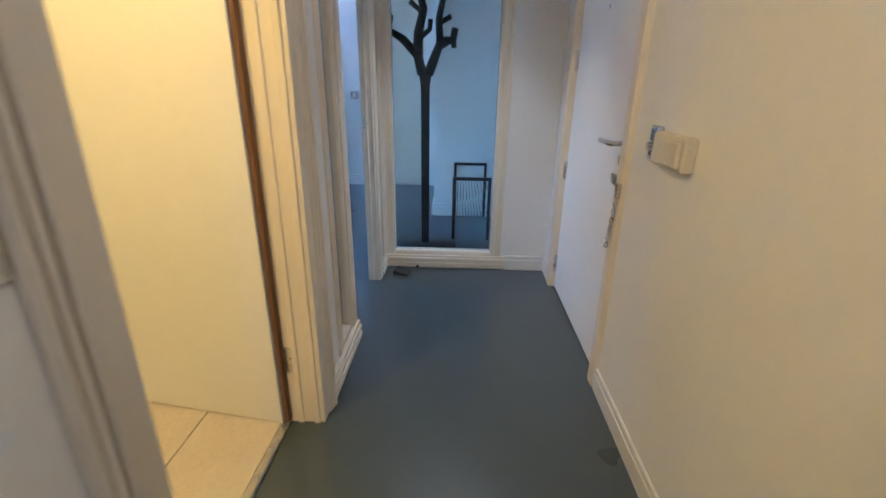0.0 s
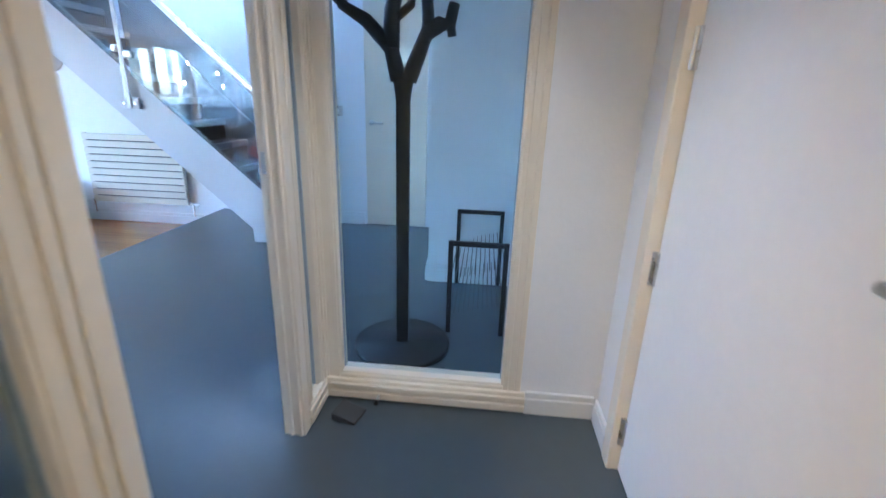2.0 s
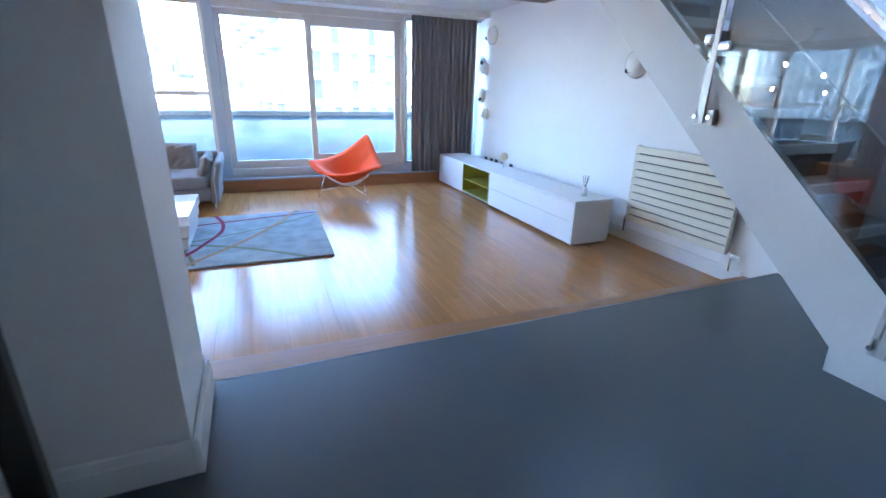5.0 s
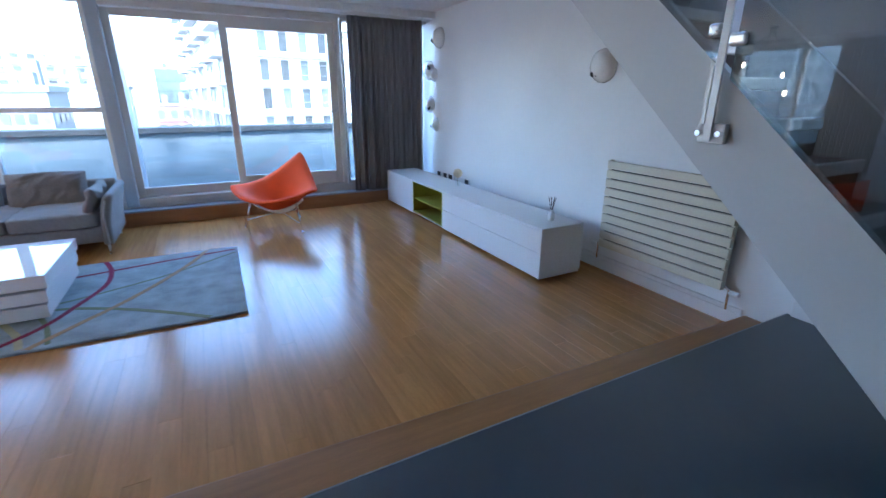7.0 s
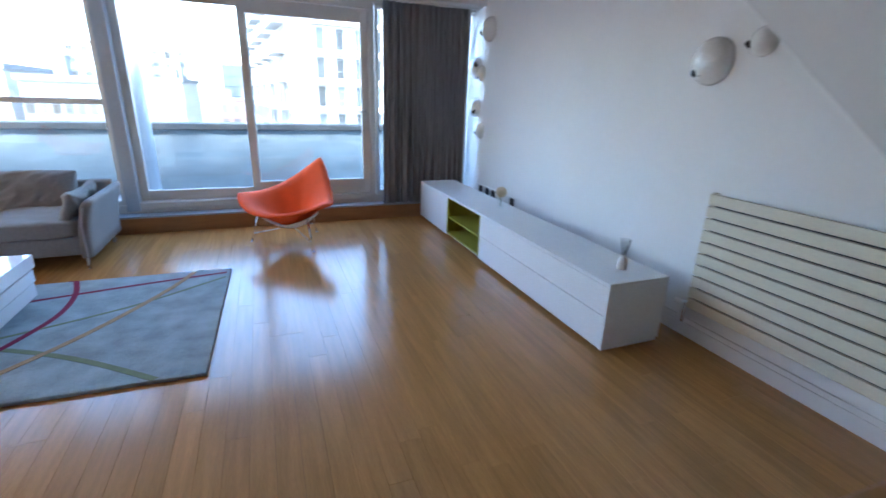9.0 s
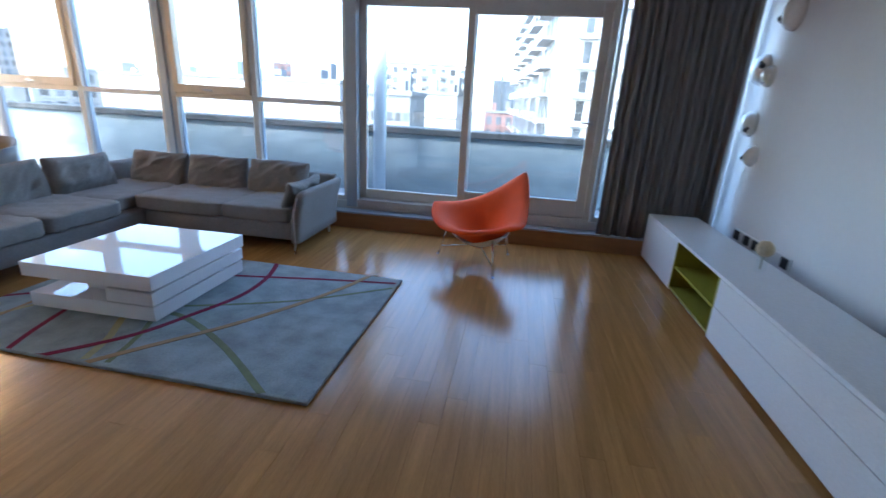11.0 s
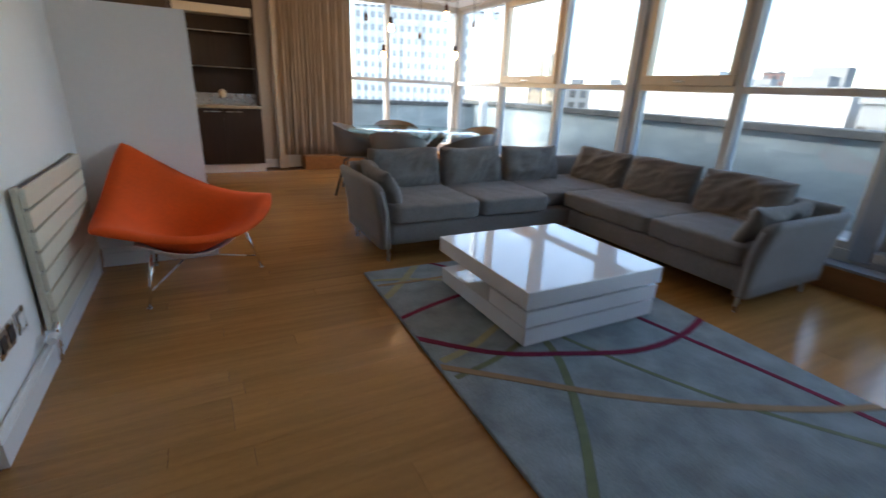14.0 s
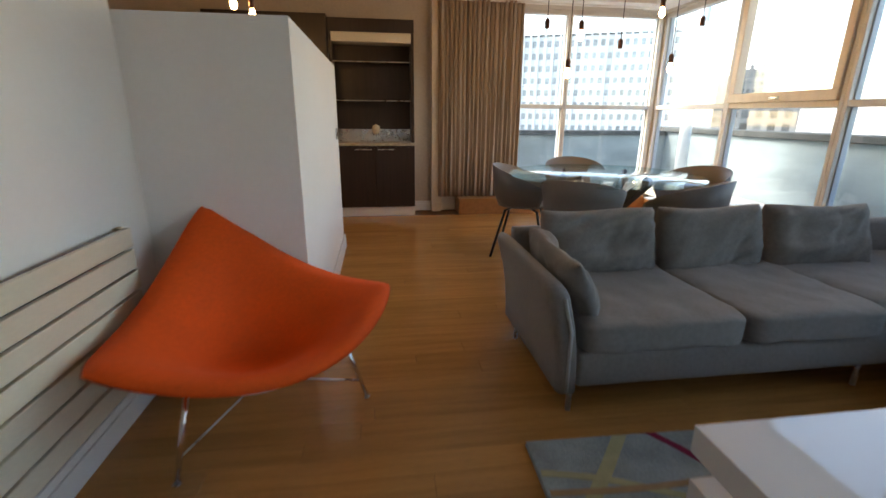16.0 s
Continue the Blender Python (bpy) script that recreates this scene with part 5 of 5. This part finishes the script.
for x0, x1 in ((0, 0.03), (UW - 0.03, UW)):
    part("side_panel", box(x0, x1, 0, UD - 0.02, 0.845, 2.11), WENGE, ku)
part("back_panel", box(0.03, UW - 0.03, 0, 0.012, 0.845, 2.11), WENGE, ku)
part("top", box(0.0, UW, 0, UD, 1.98, 2.11), WENGE, ku)
part("shutter_box", box(0.03, UW - 0.03, 0.06, UD - 0.01, 1.885, 1.98, 0.006), RAD, ku, "cream roller shutter housing")
for z in (1.29, 1.69):
    s = part("shelf", box(0.03, UW - 0.03, 0.02, UD - 0.06, z, z + 0.012, 0.002), BALUS, ku, "wire-edged glass shelf")
    part("rail", rod([(0.03, UD - 0.055, z + 0.006), (UW - 0.03, UD - 0.055, z + 0.006)], 0.006, 8), STEEL, s)
orn = thing("ornament", "round cream ornament on a small stand on the worktop", "ornament", (-3.13, -2.42, W + 0.846))
part("stand", lathe([(0.035, 0), (0.035, 0.006), (0.006, 0.01), (0.006, 0.09)], 16), STEEL, orn)
part("globe", lathe([(0.004, 0.085), (0.035, 0.10), (0.048, 0.14), (0.038, 0.18), (0.004, 0.195)], 20), FLOWER, orn, "", True)
tall = thing("kitchen_unit", "tall dark wenge kitchen cabinet", "cabinet", (-2.655, -2.60, W))
part("body", box(0, 1.2, 0, 0.36, 0.10, 2.135), WENGE, tall)
for k in range(2):
    part("door", box(0.003 + 0.6 * k, 0.597 + 0.6 * k, 0.36, 0.378, 0.11, 2.13, 0.002), WENGE, tall)
part("plinth", box(0, 1.2, 0, 0.33, 0, 0.10), WHITE, tall)

# wall sockets near the radiator and on the partition
for y, n_, lab in ((2.437, 2, "double steel power socket on the white wall"), (2.293, 1, "single steel aerial socket on the white wall")):
    so = thing("wall_socket", lab, "socket", (-2.17, y, 0.107), "steel wall sockets")
    part("plate", box(-0.008, 0, -0.075 if n_ == 2 else -0.043, 0.075 if n_ == 2 else 0.043, -0.043, 0.043, 0.003), STEEL, so)
    for k in range(n_):
        c = (-0.035 + 0.07 * k) if n_ == 2 else 0.0
        part("outlet", box(-0.011, -0.008, c - 0.024, c + 0.024, -0.026, 0.026, 0.002), WHITE if n_ == 1 else BLACKM, so)
ps = thing("light_switch", "steel light switch on the end of the partition", "switch", (-2.82, -0.85, 0.80))
part("plate", box(-0.008, 0, -0.043, 0.043, -0.043, 0.043, 0.003), STEEL, ps)
part("rocker", box(-0.012, -0.008, -0.012, 0.012, -0.02, 0.02, 0.002), BLACKM, ps)

# ---- terrace ----
structure("terrace", box(-9.0, GX - 0.15, -6.2, 12.0, -0.5, -0.12), DECK, "grey terrace paving outside the windows", "terrace")
structure("terrace", box(GX - 0.15, 2.0, -6.2, EY - 0.06, -0.5, -0.12), DECK, "grey terrace paving outside the dining windows", "terrace")
structure("parapet", box(-8.35, -8.10, -5.2, 12.0, -0.12, 0.70), CONC, "pale weathered rendered terrace parapet", "parapet")
structure("parapet", box(-8.40, -8.05, -5.2, 12.0, 0.70, 0.785, 0.01), COPING, "dark coping on the terrace parapet", "parapet")
structure("parapet", box(-8.10, 2.0, -4.75, -4.5, -0.12, 0.64), CONC, "pale weathered rendered terrace parapet", "parapet")
structure("parapet", box(-8.05, 2.0, -4.8, -4.45, 0.64, 0.72, 0.01), COPING, "dark coping on the terrace parapet", "parapet")
for x, y in ((-7.55, 3.07), (-7.65, -3.35)):
    col = thing("steel_column", "round pale blue-grey steel column on the terrace", "column", (x, y, -0.12))
    part("shaft", lathe([(0.08, 0), (0.08, 3.4)], 28), COLUMN, col, "", True)
    part("collar", lathe([(0.11, 0), (0.11, 0.015)], 28), COLUMN, col, "", True)

# ---- the city beyond ----
structure("ground", box(-1500, 1500, -1500, 1500, -31, -30), GROUND, "distant city ground far below", "ground")


def shared(name, bm, mat):
    me = bpy.data.meshes.new(name)
    bmesh.ops.recalc_face_normals(bm, faces=bm.faces[:])
    bm.to_mesh(me)
    bm.free()
    me.materials.append(mat)
    return me


def building(name, centre, size, turn, storeys, cols, wall, label, top, balcony=False, side_cols=4, win=(0.55, 0.62), side_slabs=False, rows=False, blank=0, ledge=0.18, glazing=None, fins=False):
    """A block standing on the ground; windows on the front (local +x) and both sides."""
    lx, ly = size
    glazing = glazing or BWIN
    bottom = -30.0
    root = thing(name, label, "building", (centre[0], centre[1], bottom), turn=turn)
    h = top - bottom
    part("wall", box(-lx / 2, lx / 2, -ly / 2, ly / 2, 0, h), wall, root)
    part("roof", box(-lx / 2 - 0.2, lx / 2 + 0.2, -ly / 2 - 0.2, ly / 2 + 0.2, h, h + 0.5), BUILDG, root)
    sh = 3.0
    n = min(storeys, int(h / sh) - 1)
    cw = ly / cols
    w_me = shared("window", box(-0.08, 0.05, -cw * win[0] / 2, cw * win[0] / 2, 0, sh * win[1], 0), glazing)
    s_me = shared("balcony", box(0, 1.3, -cw * 0.44, cw * 0.44, -0.2, 0, 0), wall)
    r_me = shared("rail", box(1.24, 1.3, -cw * 0.44, cw * 0.44, 0, 1.0, 0), BRAIL)
    d_me = shared("band", box(0, ledge, -ly / 2 + blank * cw, ly / 2, -0.18, 0.08, 0), wall)
    cs = lx / side_cols
    e_me = shared("window", box(-cs * win[0] / 2, cs * win[0] / 2, -0.05, 0.08, 0, sh * win[1], 0), glazing)
    g_me = shared("balcony", box(-lx / 15, lx / 15, -1.4, 0, -0.2, 0, 0), wall)
    h_me = shared("rail", box(-lx / 15, lx / 15, -1.4, -1.34, 0, 1.0, 0), BRAIL)
    # stair and plant rooms on the roof
    for k, (fx, fy, hh) in enumerate(((0.1, -0.2, 1.8), (-0.2, 0.25, 2.4), (0.25, 0.3, 1.1))):
        part("plant_room", box(lx * fx - lx * 0.08, lx * fx + lx * 0.08, ly * fy - ly * 0.07, ly * fy + ly * 0.07, h + 0.5, h + 0.5 + hh), BUILDG if k else wall, root)
    if rows:
        def row_mesh(count, pitch, half, along_y):
            bm = bmesh.new()
            for c in range(count):
                u = -half + pitch * (c + 0.5)
                if along_y:
                    add_box(bm, -0.1, 0.06, u - pitch * win[0] / 2, u + pitch * win[0] / 2, 0, sh * win[1])
                else:
                    add_box(bm, u - pitch * win[0] / 2, u + pitch * win[0] / 2, -0.06, 0.1, 0, sh * win[1])
            return shared("window_row", bm, glazing)
        f_me, l_me = row_mesh(cols, cw, ly / 2, True), row_mesh(side_cols, cs, lx / 2, False)
    if fins:
        for me, count, pitch, side in ((shared("fin", box(0, 0.9, -0.22, 0.22, 3, h + 2.0), wall), cols + 1, cw, False), (shared("fin", box(-0.22, 0.22, 0, 0.9, 3, h + 2.0), wall), side_cols + 1, cs, True)):
            for c in range(count):
                f = new("fin", me)
                f.parent = root
                f.location = (-lx / 2 + pitch * c, ly / 2, 0) if side else (lx / 2, -ly / 2 + pitch * c, 0)
    for s in range(n):
        z = h - 0.9 - sh * (s + 1) + 0.9
        b = new("band", d_me)
        b.parent = root
        b.location = (lx / 2, 0, z - 0.05)
        if rows:
            for me, x, y in ((f_me, lx / 2, 0), (l_me, 0, -ly / 2), (l_me, 0, ly / 2)):
                w = new("window_row", me)
                w.parent = root
                w.location = (x, y, z + 0.5)
            continue
        for c in range(blank, cols):
            y = -ly / 2 + cw * (c + 0.5)
            w = new("window", w_me)
            w.parent = root
            w.location = (lx / 2, y, z + 0.35)
            if balcony and c % 2 == 0:
                k = new("balcony", s_me)
                k.parent = root
                k.location = (lx / 2, y, z + 0.05)
                q = new("rail", r_me)
                q.parent = k
        if side_slabs:
            for c in range(5):
                k = new("balcony", g_me)
                k.parent = root
                k.location = (lx * (c - 2) / 5, -ly / 2, z + 0.05)
                q = new("rail", h_me)
                q.parent = k
        for sgn in (-1, 1):
            for c in range(side_cols):
                w = new("window", e_me)
                w.parent = root
                w.location = (-lx / 2 + cs * (c + 0.5), sgn * ly / 2, z + 0.35)
    return root


building("apartment_block", (-84.9, 17.3), (56, 24), 5, 9, 11, BUILDW, "tall white apartment block with balconies", 17.5, False, 15, side_slabs=True, win=(0.40, 0.72), blank=1, ledge=0.7)
building("apartment_block", (-183, -1.6), (24, 9), 0, 5, 4, BUILDD, "dark glazed apartment block far off", 8.8, False, 5)
building("brick_house", (-120, -0.6), (6, 7), 0, 2, 3, BRICK, "low red brick building far off", -0.9)
building("apartment_block", (-160, -28), (20, 27), 8, 7, 9, BUILDW, "white apartment block with many balconies far off", 11.5, True, 5)
building("office_block", (-76, -7.6), (10, 6.6), -5, 3, 7, BUILDW, "low cream office block", 2.0, win=(0.35, 0.42), glazing=BWINL)
building("office_block", (-57, -11), (12, 7), 4, 2, 8, BUILDG, "low grey office block", 1.5, win=(0.7, 0.3))
building("office_block", (-62, -29), (16, 24), 4, 2, 12, BUILDW, "low pale flat-roofed block", 2.4, win=(0.6, 0.3), glazing=BWINL)
building("office_block", (-88, -54), (20, 34), 10, 3, 10, BUILDW, "low pale warehouse-like block", 2.6, glazing=BWINL)
building("tower_block", (-152, -169), (9, 8), 40, 6, 4, BUILDG, "slim grey residential tower far off", 18.5)
building("tower_block", (-146, -176), (7, 6), 40, 6, 3, BUILDG, "slim grey residential tower far off", 16.5)
building("tower_block", (-70, -139), (54, 38), 66, 19, 20, BUILDT, "large white gridded tower block with upright fins", 20.5, False, 28, (0.52, 0.5), rows=True, glazing=BWINL, fins=True)
building("office_block", (-105, -98), (26, 22), 40, 3, 8, BUILDG, "wide grey office block", 3.4)
building("brick_house", (-187, -94), (6, 7), 28, 3, 3, BRICK, "small red block on the skyline", 12)

# ---- pieces: tiles and planks ----
rnd = random.Random(4)
t_me = shared("tile", box(-0.148, 0.148, -0.298, 0.298, 0.004, 0.010, 0.001), TILE)
for ix in range(5):
    for iy in range(3):
        t = new("tile", t_me)
        t.parent = bath_floor
        t.location = (0.125 - 0.30 * ix, 2.13 - 0.60 * iy, 0)
ROWW = 0.098
lens = [1.35, 1.6, 1.85]
meshes = {k: shared("plank", box(0, k - 0.0016, 0, ROWW - 0.0008, W - 0.011, W), OAK) for k in lens}
y = EY + 0.36
x_end = -1.88
cut_cache = {}
while y < TVY - 0.03:
    x = -6.46
    far = x_end if y > 2.68 else (-2.171 if y > 0.93 else -1.75)
    first = rnd.choice((0.4, 0.7, 1.0, 1.3))
    while x < far - 0.02:
        k = first if first else rnd.choice(lens)
        first = 0
        k = min(k, far - x)
        if far - x - k < 0.3:
            k = far - x
        key = round(k, 2)
        if key not in cut_cache:
            cut_cache[key] = meshes.get(key) or shared("plank", box(0, key - 0.0016, 0, ROWW - 0.0008, W - 0.011, W), OAK)
        p = new("plank", cut_cache[key])
        p.parent = wood_floor
        p.location = (x, y, 0)
        x += k
    y += ROWW
